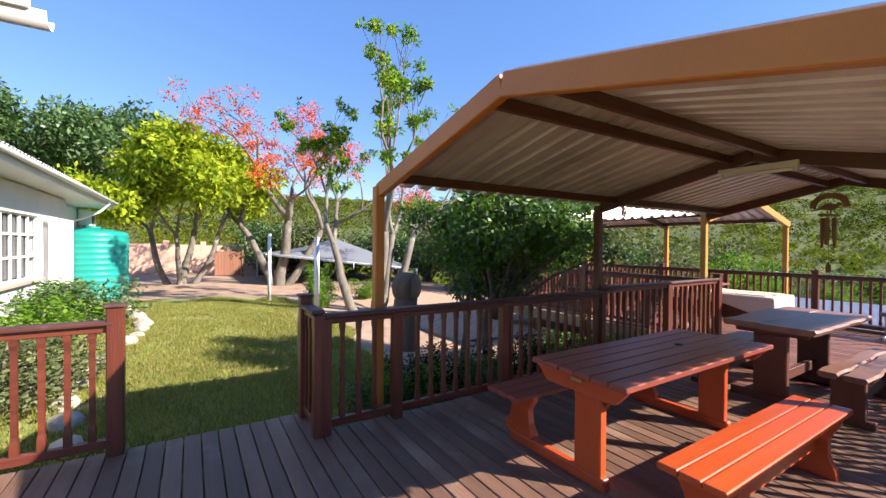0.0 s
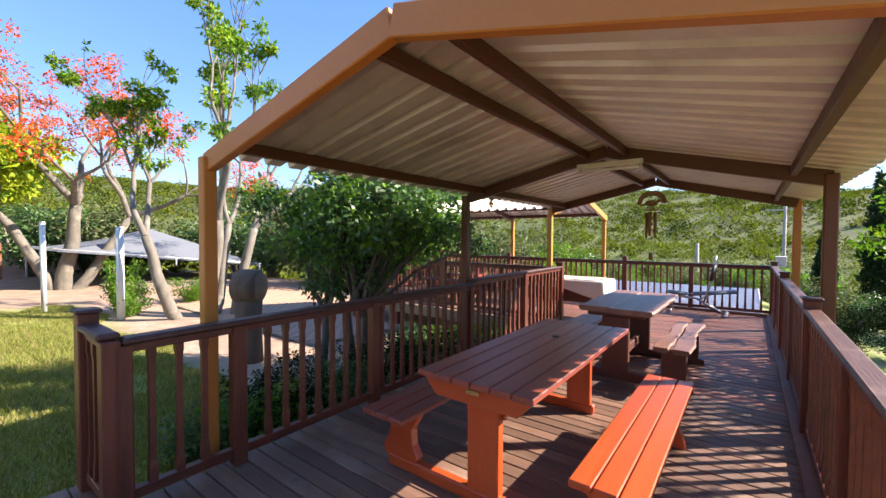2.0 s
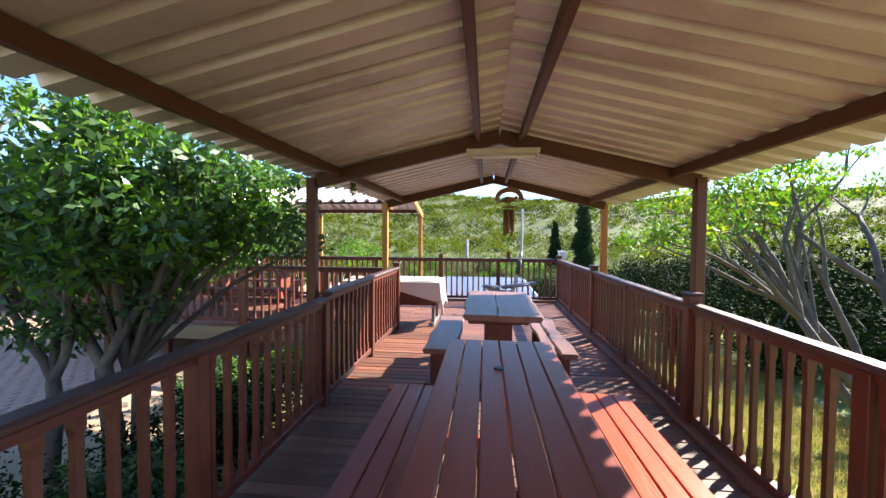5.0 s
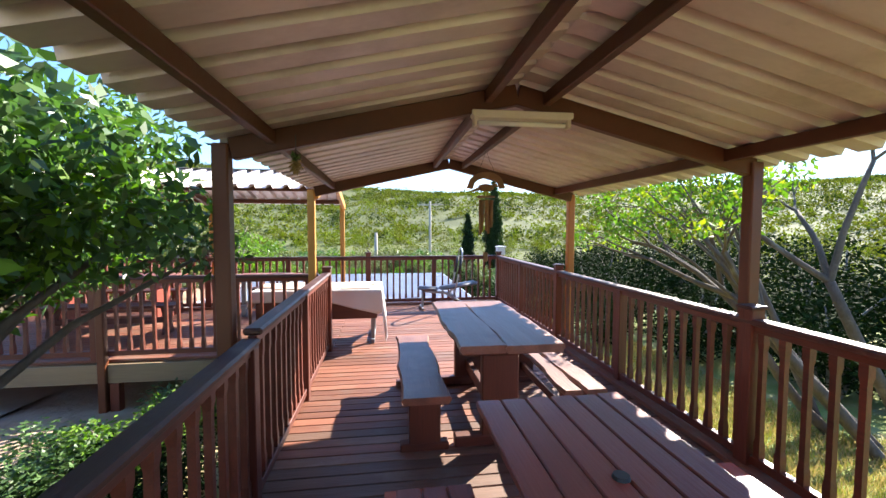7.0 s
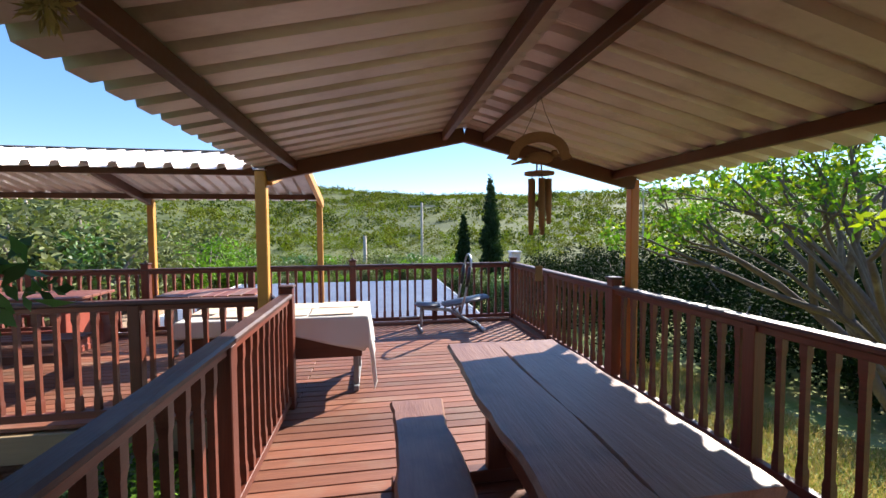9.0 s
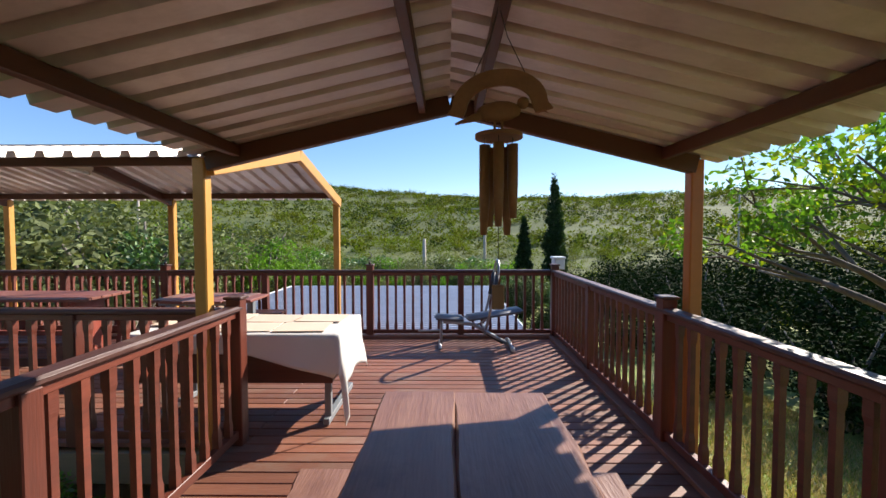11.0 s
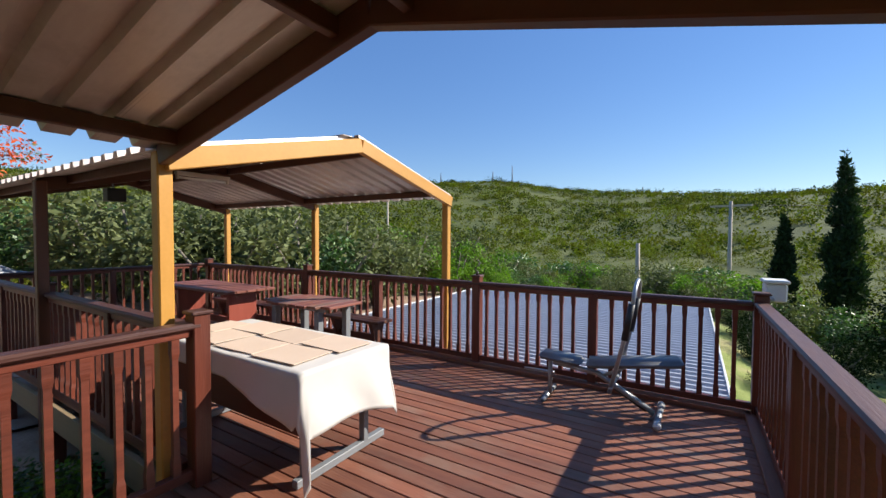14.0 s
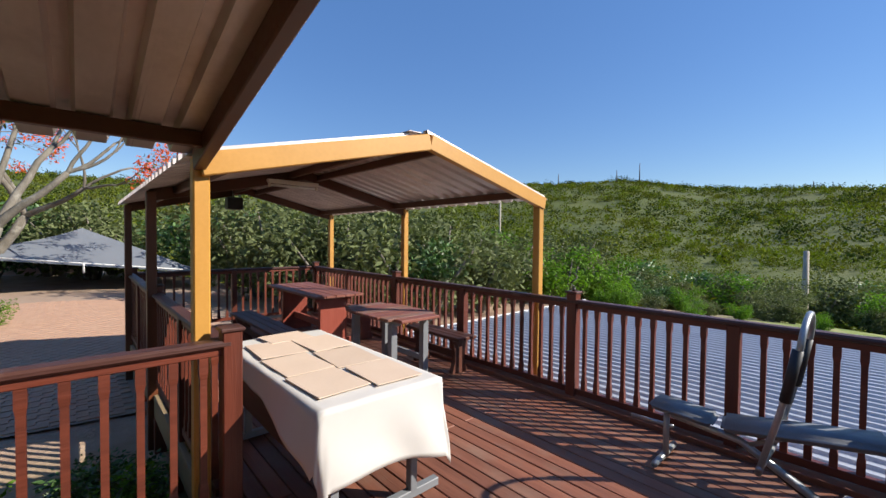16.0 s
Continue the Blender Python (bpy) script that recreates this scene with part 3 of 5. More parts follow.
RAILS = "railings round the deck"
railing((0.77, 3.45), (4.21, 3.45), (0.0, 0.62, 1.83, 3.39), "dark red-brown timber railing beside the pavilion posts", RAILS, top=0.955)
railing((4.225, 3.45), (7.08, 3.45), (1.40, 2.855), "dark red-brown timber railing ending at a tall sunlit post", RAILS, tall=(2.855,), top=1.0)
railing((0.72, 3.45), (0.72, 3.93), (0.0, 0.44), "short return of dark red-brown timber railing at the deck opening", RAILS, tall=(0.44,))
railing((1.35, 0.40), (10.05, 0.40), (0.0, 1.30, 2.81, 4.25, 5.74, 7.25, 8.70), "long dark timber railing with a sun-worn handrail", RAILS, tall=(2.81, 5.74, 8.70), kerb=0.03)
railing((10.08, 0.45), (10.08, 8.93), (1.30, 2.62, 4.15, 5.61, 7.1, 8.45), "dark timber railing at the far edge above the tin roof", RAILS, 0.125, tall=(2.62, 5.61, 8.45), kerb=0.04)
railing((7.05, 3.55), (7.05, 8.93), (1.05, 2.5, 3.9, 5.35), "red-brown timber railing along the second deck", RAILS, tall=(2.5, 5.35))
railing((7.10, 8.95), (10.03, 8.95), (0.0, 1.45), "dark timber railing closing the end of the second deck", RAILS, tall=(0.0,))
railing((-0.58, 3.93), (-2.25, 3.93), (0.0, 1.6), "sunlit red-brown railing beside the opening to the lawn", RAILS, 0.13, tall=(0.0,), top=0.955)

# deck substructure
under = thing("deck_frame", (0, 0, -0.1), "pale timber beams and dark stub posts carrying the deck", "deck frame", kind="structure")
for (a, b) in (((0.75, 3.52), (7.0, 3.52)), ((7.03, 3.52), (7.03, 8.95)), ((7.0, 8.93), (10.1, 8.93)), ((10.1, 0.32), (10.1, 8.95)), ((1.3, 0.31), (10.1, 0.31)), ((X0, 3.94), (0.75, 3.94))):
    beam("edge_beam", (*a, -0.15), (*b, -0.15), 0.045, 0.22, M["beam"], under)
for x, y in ((1.4, 3.45), (3.2, 3.45), (5.0, 3.45), (7.03, 3.45), (7.05, 5.0), (7.05, 5.86), (7.05, 7.4), (7.05, 8.9), (8.6, 8.9), (10.05, 8.9), (10.05, 6.0), (10.05, 3.2), (10.05, 0.4), (8.0, 0.38), (6.0, 0.38), (4.0, 0.38), (2.0, 0.38), (8.6, 5.0), (5.0, 1.9), (2.5, 1.9), (8.6, 2.0), (-0.6, 3.9), (0.7, 3.9)):
    beam("stub_post", (x, y, near_ground(x, y) - 0.4), (x, y, -0.26), 0.1, 0.1, M["rail"], under)
for y in (0.9, 2.0, 3.0):
    beam("joist", (X0, y, -0.12), (10.0, y, -0.12), 0.05, 0.16, M["beam"], under)

# ---- pavilions ----
RIB = 0.19


def sheet_mesh(width, run, drop):
    """One ribbed roof sheet: ribs run down the slope (local y), width along x, top edge at the origin."""
    key = ("sheet", round(width, 3), round(run, 3), round(drop, 3))
    if key in CACHE:
        return CACHE[key]
    xs, x = [], 0.0
    prof = ((0.0, 0.0), (0.100, 0.0), (0.115, 0.042), (0.165, 0.042), (0.18, 0.0))
    k = 0
    while k * RIB < width - 1e-6:
        xs += [(k * RIB + a, h) for a, h in prof]
        k += 1
    xs.append((width + 0.015, 0.0))
    verts, faces = [], []
    rows = ((0.0, 0.0), (0.5, 0.0), (1.0, 0.0))
    for t, _ in rows:
        for a, h in xs:
            verts.append((a, t * run, h - t * drop))
    n = len(xs)
    for j in range(len(rows) - 1):
        for i in range(n - 1):
            faces.append((j * n + i, j * n + i + 1, (j + 1) * n + i + 1, (j + 1) * n + i))
    bm = shell(verts, faces, 0.003)
    CACHE[key] = to_mesh(bm, M["sheet"])
    return CACHE[key]


def pavilion(base, turn, length, half, over_l, over_r, rafters, label, posts_l, posts_r, top=2.415, shift=(0.0, 0.0), front_mat="yellow", back_mat="brown", slopes=(0.24, 0.24)):
    """A gabled steel pavilion whose ridge runs along its own x from 0 to length; y is across, the ridge at y = 0."""
    m0 = Matrix.Translation(base) @ Matrix.Rotation(turn, 4, "Z")
    root = thing("pavilion", m0, label, "pavilion", "steel pavilions")

    def P(x, y, z):
        return m0 @ Vector((x, y, z))

    fall = {1: slopes[0], -1: slopes[1]}
    for i, x in enumerate(rafters):
        gable = i in (0, len(rafters) - 1)
        first = i == 0
        # the first pavilion's front fascia faces away from the sun, so its ochre is darkened
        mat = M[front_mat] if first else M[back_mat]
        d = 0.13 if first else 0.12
        tk = 0.06
        e = half + 0.05 if first else half
        for s in (-1, 1):
            zt = top - d / 2 + (0.004 if first else 0)
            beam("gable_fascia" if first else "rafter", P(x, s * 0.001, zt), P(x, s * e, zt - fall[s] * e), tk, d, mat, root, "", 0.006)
    for s in (-1, 1):
        for y in (0.18, half - 0.22):
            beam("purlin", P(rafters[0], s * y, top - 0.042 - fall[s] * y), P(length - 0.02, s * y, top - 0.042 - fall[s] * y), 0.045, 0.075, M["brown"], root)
    for s, posts, off in ((1, posts_l, shift[0]), (-1, posts_r, shift[1])):
        for x, foot in posts:
            # shade is painted into the posts: darker ochre on the unlit ones
            tone_of = "ochre_deep_shade" if x == 2.99 or (front_mat == "yellow" and s > 0) else ("ochre_shaded" if front_mat == "ochre_shaded" and (x < 0 or s < 0) else "yellow")
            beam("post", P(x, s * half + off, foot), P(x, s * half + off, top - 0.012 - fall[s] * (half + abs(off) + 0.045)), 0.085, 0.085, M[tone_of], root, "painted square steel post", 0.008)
    for s, over in ((1, over_l), (-1, over_r)):
        run = half + over
        x = 0.03
        while x < length - 0.02:
            w = min(4 * RIB, length + 0.03 - x)
            me = sheet_mesh(w, run, fall[s] * run)
            mm = m0 @ Matrix.Translation((x if s > 0 else x + w, 0, top + 0.004))
            if s < 0:
                mm = mm @ Matrix.Rotation(math.pi, 4, "Z")
            put("roof_sheet", me, mm, root, "ribbed galvanised roof sheet")
            x += 4 * RIB
    for s in (-1, 1):
        beam("ridge_cap", P(0.10, s * 0.075, top + 0.024), P(length + 0.04, s * 0.075, top + 0.024), 0.15, 0.004, M["sheet"], root, "", 0)
    return root


G = -0.6
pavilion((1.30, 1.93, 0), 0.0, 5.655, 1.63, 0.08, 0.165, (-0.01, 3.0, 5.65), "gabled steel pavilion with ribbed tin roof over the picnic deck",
         ((-0.02, -0.35), (2.99, G), (5.665, G)), ((-0.02, -0.9), (2.99, -1.2), (5.665, -1.4)), shift=(0.045, 0.0), front_mat="ochre_shaded", slopes=(0.226, 0.245))
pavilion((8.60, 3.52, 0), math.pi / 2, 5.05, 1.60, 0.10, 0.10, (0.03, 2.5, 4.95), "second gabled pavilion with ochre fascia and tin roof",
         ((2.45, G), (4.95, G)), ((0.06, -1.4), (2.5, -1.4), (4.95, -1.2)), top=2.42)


# ---- furniture under the first pavilion ----
def picnic_table(x0, x1, y0, y1, z, planks, top_mat, frame_mat, label, group, bench_side=1):
    """A plank table with slab legs on runners, and one attached bench."""
    root = thing("picnic_table", ((x0 + x1) / 2, (y0 + y1) / 2, 0), label, "picnic table", group)
    w = (y1 - y0) / planks
    rng = random.Random(int(x0 * 10))
    for k in range(planks):
        e0, e1 = rng.uniform(-0.012, 0.012), rng.uniform(-0.012, 0.012)
        y = y0 + (k + 0.5) * w
        beam("tabletop_plank", (x0 + e0, y, z - 0.017), (x1 + e1, y, z - 0.017), w - 0.008, 0.034, top_mat, root, "", 0.005)
    yc = (y0 + y1) / 2
    for x, s in ((x0 + 0.06, 1), (x1 - 0.06, -1)):
        out = [(-(y1 - y0) / 2 + 0.02, 0), ((y1 - y0) / 2 - 0.02, 0), ((y1 - y0) / 2 - 0.11, -0.10), (-(y1 - y0) / 2 + 0.11, -0.10)]
        me = prism(out, 0.045, frame_mat)
        put("end_batten", me, Matrix.Translation((x, yc, z - 0.036)) @ Matrix.Rotation(math.pi / 2, 4, "Z"), root)
    for x in (x0 + 0.16, x1 - 0.15):
        beam("leg", (x, yc, 0.07), (x, yc, z - 0.04), 0.06, 0.2, frame_mat, root, "", 0.006)
        yb = y1 + 0.36 if bench_side > 0 else y0 - 0.36
        beam("runner", (x, yc - 0.13 * bench_side, 0.04), (x, yb, 0.04), 0.07, 0.08, frame_mat, root, "", 0.012)
        ya = yb - 0.05 * bench_side
        # curved arm under the bench
        out = [(-0.13, 0.0), (0.12, 0.0), (0.15, 0.05), (0.10, 0.13), (0.08, 0.22), (0.15, 0.30), (0.17, 0.35), (-0.16, 0.35), (-0.15, 0.30), (-0.10, 0.22), (-0.11, 0.12), (-0.15, 0.05)]
        put("bench_arm", prism(out, 0.06, frame_mat), Matrix.Translation((x, ya - 0.05 * bench_side, 0.06)) @ Matrix.Rotation(math.pi / 2, 4, "Z"), root)
        for s in (-1, 1):
            beam("brace", (x, yc + s * 0.11, z - 0.22), (x + (0.2 if x < (x0 + x1) / 2 else -0.2), yc + s * 0.11, z - 0.045), 0.03, 0.03, frame_mat, root)
    yb0 = (y1 + 0.05) if bench_side > 0 else (y0 - 0.38)
    for k in range(3):
        y = yb0 + 0.055 + k * 0.111
        beam("bench_plank", (x0 - 0.08, y, 0.425), (x1 - 0.16, y, 0.425), 0.104, 0.032, top_mat, root, "", 0.005)
    return root


table = picnic_table(1.86, 3.74, 1.57, 2.30, 0.738, 6, M["maroon"], M["orange"], "orange-red painted plank picnic table with attached bench", "picnic tables")
bm = bmesh.new()
bmesh.ops.create_cone(bm, cap_ends=True, segments=20, radius1=0.03, radius2=0.026, depth=0.012, matrix=Matrix.Translation((0.29, 0.02, 0.744)))
part("umbrella_socket", bm, M["black"], table, "dark umbrella socket ring")
beam("name_plate", (1.857 + 0.02, 1.89, 0.68), (1.857 + 0.02, 1.97, 0.68), 0.006, 0.022, M["brass"], table, "small brass plate", 0.002)


def plank_bench(x0, x1, y0, y1, z, planks, mat, frame_mat, label, group):
    root = thing("bench", ((x0 + x1) / 2, (y0 + y1) / 2, 0), label, "bench", group)
    w = (y1 - y0) / planks
    for k in range(planks):
        y = y0 + (k + 0.5) * w
        beam("seat_plank", (x0, y, z - 0.018), (x1, y, z - 0.018), w - 0.007, 0.036, mat, root, "", 0.005)
    yc = (y0 + y1) / 2
    for x in (x0 + 0.16, x1 - 0.16):
        out = [(-0.13, 0.0), (0.13, 0.0), (0.12, 0.06), (0.085, 0.14), (0.085, 0.26), (0.14, z - 0.075), (0.14, z - 0.037), (-0.14, z - 0.037), (-0.14, z - 0.075), (-0.085, 0.26), (-0.085, 0.14), (-0.12, 0.06)]
        put("leg", prism(out, 0.06, frame_mat), Matrix.Translation((x, yc, 0)) @ Matrix.Rotation(math.pi / 2, 4, "Z"), root)
    beam("stretcher", (x0 + 0.16, yc, 0.2), (x1 - 0.16, yc, 0.2), 0.035, 0.08, frame_mat, root)
    return root


plank_bench(1.83, 3.57, 1.08, 1.40, 0.44, 3, M["orange"], M["orange"], "orange painted plank bench standing beside the picnic table", "picnic benches")


def slab(x0, x1, y0, y1, z, thick, mat, seed, wob=0.03):
    """A slab with waney long edges, flat on top."""
    bm = bmesh.new()
    n = 22
    rows = []
    for i in range(n + 1):
        t = i / n
        x = x0 + (x1 - x0) * t
        a = y0 + wob * noise.noise(Vector((x * 2.2, seed, 0))) + 0.4 * wob * noise.noise(Vector((x * 7, seed, 4)))
        b = y1 + wob * noise.noise(Vector((x * 2.2, seed, 9))) + 0.4 * wob * noise.noise(Vector((x * 7, seed, 14)))
        ex = 0.012 * noise.noise(Vector((t * 3, seed, 2)))
        rows.append([bm.verts.new(v) for v in ((x, a + 0.014, z), (x, b - 0.014, z + ex * 0), (x, b, z - 0.02), (x, b - 0.02, z - thick), (x, a + 0.02, z - thick), (x, a, z - 0.02))])
    for i in range(n):
        for k in range(6):
            bm.faces.new((rows[i][k], rows[i][(k + 1) % 6], rows[i + 1][(k + 1) % 6], rows[i + 1][k]))
    bm.faces.new(rows[0][::-1])
    bm.faces.new(rows[-1])
    bmesh.ops.recalc_face_normals(bm, faces=bm.faces)
    return to_mesh(bm, mat)


rt = thing("rustic_table", (5.27, 1.91, 0), "rustic table of two waney-edged timber slabs on slab legs", "table", "rustic tables")
put("tabletop_slab", slab(4.46, 6.07, 1.92, 2.25, 0.78, 0.055, M["slab"], 1.3), Matrix(), rt).matrix_basis = Matrix.Translation((-5.27, -1.91, 0))
put("tabletop_slab", slab(4.45, 6.07, 1.50, 1.928, 0.776, 0.055, M["slab"], 5.1), Matrix(), rt).matrix_basis = Matrix.Translation((-5.27, -1.91, 0))
for x in (4.68, 5.82):
    beam("leg", (x, 1.91, 0.07), (x, 1.91, 0.66), 0.075, 0.27, M["darkwood"], rt, "", 0.01)
    beam("foot", (x, 1.58, 0.04), (x, 2.24, 0.04), 0.09, 0.08, M["darkwood"], rt, "", 0.01)
    beam("bearer", (x, 1.62, 0.69), (x, 2.20, 0.69), 0.09, 0.07, M["darkwood"], rt, "", 0.01)
beam("stretcher", (4.68, 1.91, 0.2), (5.82, 1.91, 0.2), 0.05, 0.1, M["darkwood"], rt)


def slab_bench(x0, x1, spans, z, label, seed):
    yc = (spans[0][0] + spans[-1][1]) / 2
    xc = (x0 + x1) / 2
    root = thing("bench", (xc, yc, 0), label, "bench", "rustic benches")
    for i, (a, b) in enumerate(spans):
        put("seat_slab", slab(x0, x1, a, b, z, 0.05, M["slab"], seed + 3.7 * i, 0.035), Matrix(), root).matrix_basis = Matrix.Translation((-xc, -yc, 0))
    for x in (x0 + 0.18, x1 - 0.2):
        beam("leg", (x, yc, 0.05), (x, yc, z - 0.05), 0.07, 0.22, M["darkwood"], root, "", 0.008)
        beam("foot", (x, yc - 0.17, 0.03), (x, yc + 0.17, 0.03), 0.08, 0.06, M["darkwood"], root, "", 0.008)
    beam("stretcher", (x0 + 0.18, yc, 0.16), (x1 - 0.2, yc, 0.16), 0.04, 0.07, M["darkwood"], root)
    return root


slab_bench(4.48, 6.02, ((2.29, 2.62),), 0.445, "rustic bench of one waney-edged slab beside the slab table", 2.2)
slab_bench(4.46, 6.0, ((1.20, 1.355), (1.365, 1.50)), 0.445, "rustic bench of two pale weathered slabs in dappled sun", 7.7)

# ---- the table with the cloth ----
ct = thing("trestle_table", (7.68, 3.6, 0), "brown panelled games table on grey steel legs under a cloth", "table")
beam("tabletop", (7.68, 2.80, 0.715), (7.68, 4.42, 0.715), 0.74, 0.03, M["darkwood"], ct)
for x in (7.34, 8.02):
    beam("side_panel", (x, 2.84, 0.52), (x, 4.38, 0.52), 0.03, 0.35, M["darkwood"], ct, "brown side panel")
for y in (2.86, 4.36):
    beam("end_panel", (7.36, y, 0.52), (8.0, y, 0.52), 0.03, 0.35, M["darkwood"], ct)
for y in (2.90, 4.30):
    beam("foot_bar", (7.34, y, 0.03), (8.14, y, 0.03), 0.05, 0.05, M["paintgrey"], ct, "grey foot bar")
    for x in (7.42, 7.94):
        beam("leg", (x, y, 0.04), (x, y, 0.38), 0.05, 0.05, M["paintgrey"], ct, "grey steel leg")


def tablecloth():
    """A cloth over the top, hanging in soft folds, longest at the end."""
    x0, x1, y0, y1, z = 7.295, 8.065, 2.785, 4.44, 0.738
    nu, nv = 56, 80
    dl, dr, df, db = 0.20, 0.22, 0.44, 0.25
    verts, faces = [], []
    for j in range(nv + 1):
        t = -df + (y1 - y0 + df + db) * j / nv
        for i in range(nu + 1):
            s = -dl + (x1 - x0 + dl + dr) * i / nu
            px, py = min(max(s, 0), x1 - x0), min(max(t, 0), y1 - y0)
            ox, oy = s - px, t - py
            hang = math.hypot(ox, oy) if (ox and oy) else abs(ox) + abs(oy)
            if ox and oy:
                hang = max(abs(ox), abs(oy)) + 0.25 * min(abs(ox), abs(oy))
            if ox < 0:
                hang *= 0.75 + 0.95 * max(0.0, 1 - max(0.0, t) / 0.7)
            if oy < 0:
                hang *= 0.86 + 0.2 * px / (x1 - x0) - 0.10 * math.sin(3.1 * px / (x1 - x0))
            fold = 0.022 * math.sin(9.0 * (s + x0) + 1.0) * math.sin(4 * t + s * 2) + 0.02 * noise.noise(Vector((s * 4, t * 4, 1)))
            k = min(hang / 0.3, 1.0)
            flare = 0.10 * hang
            n = Vector((ox, oy, 0))
            n = n.normalized() if n.length else n
            q = n * (0.012 * (1 if hang else 0) + flare + fold * k)
            sag = 0.004 * noise.noise(Vector((s * 6, t * 6, 5))) if not hang else 0
            verts.append((x0 + px + q.x, y0 + py + q.y, z - hang * 0.985 + sag))
    for j in range(nv):
        for i in range(nu):
            a = j * (nu + 1) + i
            faces.append((a, a + 1, a + nu + 2, a + nu + 1))
    bm = shell(verts, faces, 0.003)
    ob = new("tablecloth", to_mesh(bm, M["cloth"], True))
    tagged(ob, "cream cloth draped over the games table", "tablecloth")


tablecloth()
for k, (x, y, w, h, a) in enumerate(((7.50, 3.55, 0.31, 0.42, 2), (7.83, 3.50, 0.32, 0.42, -3), (7.50, 3.12, 0.32, 0.40, 3), (7.84, 3.07, 0.31, 0.40, -2), (7.52, 3.98, 0.32, 0.42, -2), (7.85, 3.93, 0.31, 0.42, 2), (7.70, 4.27, 0.34, 0.28, 4))):
    ob = put("board_sheet", cbox(h, w, 0.006, M["card"], 0.002), Matrix.Translation((x, y, 0.7475 + 0.0012 * k)) @ Matrix.Rotation(radians(90 + a), 4, "Z"))
    tagged(ob, "flat tan board lying on the cream cloth", "board", "boards on the cloth")

# ---- plants close to the deck ----
tree((3.42, 4.76, -0.45), "dense dark-leaved evergreen tree leaning over the deck railing",
     ((0, 0, (0.1, -0.05, 1), 1.15, 0.09), (0.25, 0.1, (0.35, -0.2, 1), 1.1, 0.07), (-0.2, 0.2, (-0.3, 0.1, 1), 1.1, 0.07)),
     3, 20000, 0.08, "dark", 11, 0.26, extra=((0.1, -0.7, 2.4, 0.36), (0.6, -0.6, 2.25, 0.4), (0.9, -0.7, 2.0, 0.35), (-0.2, 0.1, 1.9, 0.5), (-0.1, 0.4, 2.5, 0.4), (1.3, -0.6, 2.1, 0.34), (1.45, -0.85, 1.85, 0.22), (-0.4, -0.3, 2.5, 0.35), (1.1, 0.1, 2.3, 0.5), (1.5, -0.2, 2.6, 0.45), (0.8, 0.4, 2.7, 0.5), (1.7, 0.1, 1.9, 0.42), (0.3, 0.2, 2.85, 0.42), (-0.2, -0.2, 2.8, 0.38)),
     # lighter leaf colour mixed in for the crown's sunlit brightness
     more=(("new_growth", "fresh", 8000, 0.08),), forks=(2, 4), bark="brownbark")
tree((6.1, -3.5, -1.15), "leaning tree of many bare trunks with bright green leaves",
     ((0, 0, (0.8, 1.5, 1.9), 2.3, 0.10), (0.3, -0.2, (0.9, 1.2, 1.8), 2.4, 0.09), (-0.3, 0.3, (0.6, 1.4, 1.6), 2.2, 0.08), (0.5, 0.1, (0.9, 1.3, 1.4), 2.2, 0.075), (-0.2, -0.4, (0.4, 1.0, 1.9), 2.5, 0.09), (0.8, -0.1, (0.8, 0.8, 1.9), 2.2, 0.07)),
     3, 3600, 0.085, "fresh", 23, 0.2, extra=((1.0, 2.6, 3.2, 0.34), (1.2, 2.1, 3.55, 0.4), (1.1, 1.5, 3.5, 0.4), (1.3, 0.9, 3.1, 0.4), (0.8, 2.3, 2.75, 0.36), (1.6, 2.5, 2.8, 0.4), (0.9, 1.6, 3.0, 0.4), (1.7, 1.7, 3.2, 0.4)),
     inner=False, bend=0.2, up=0.03, shrink=0.56, angle=0.55, bark="brownbark", more=(("yellowing_leaves", "lime", 1100, 0.08),))
PALE = "pale-barked garden trees"
tree((3.85, 11.3, -0.45), "tall pale-barked tree with a bent trunk and sparse fresh leaves", ((0, 0, (-0.5, 0, 1), 2.2, 0.15),), 4, 2300, 0.12, "fresh", 31, 0.15, up=0.2, angle=0.55, inner=True, shrink=0.7, group=PALE, more=(("young_leaves", "lime", 1300, 0.10),))
tree((4.4, 11.2, -0.45), "tall pruned tree with thick pale limbs and sparse leaves", ((0, 0, (0.05, 0, 1), 2.5, 0.18), (0.12, 0, (0.3, 0, 1), 2.5, 0.13)), 4, 3600, 0.12, "fresh", 137, 0.15, up=0.26, angle=0.42, inner=True, shrink=0.72, group=PALE, more=(("young_leaves", "lime", 1500, 0.10),))
tree((4.95, 10.9, -0.5), "pale-trunked tree with bare upper branches", ((0, 0, (0.12, 0, 1), 2.4, 0.15),), 5, 1100, 0.10, "fresh", 39, 0.15, up=0.24, angle=0.5, inner=False, shrink=0.66, group=PALE)
tree((3.3, 20.0, -0.4), "bare-limbed coral tree with red blossom", ((0, 0, (0.1, 0, 1), 3.2, 0.27), (0.3, 0, (0.7, 0, 1), 3.2, 0.2), (-0.2, 0.1, (-0.3, 0.1, 1), 3.2, 0.2)), 5, 900, 0.14, "olive", 41, 0.3, more=(("blossom", "flower", 8500, 0.12),), up=0.04, angle=0.85, forks=(2, 3), shrink=0.68)
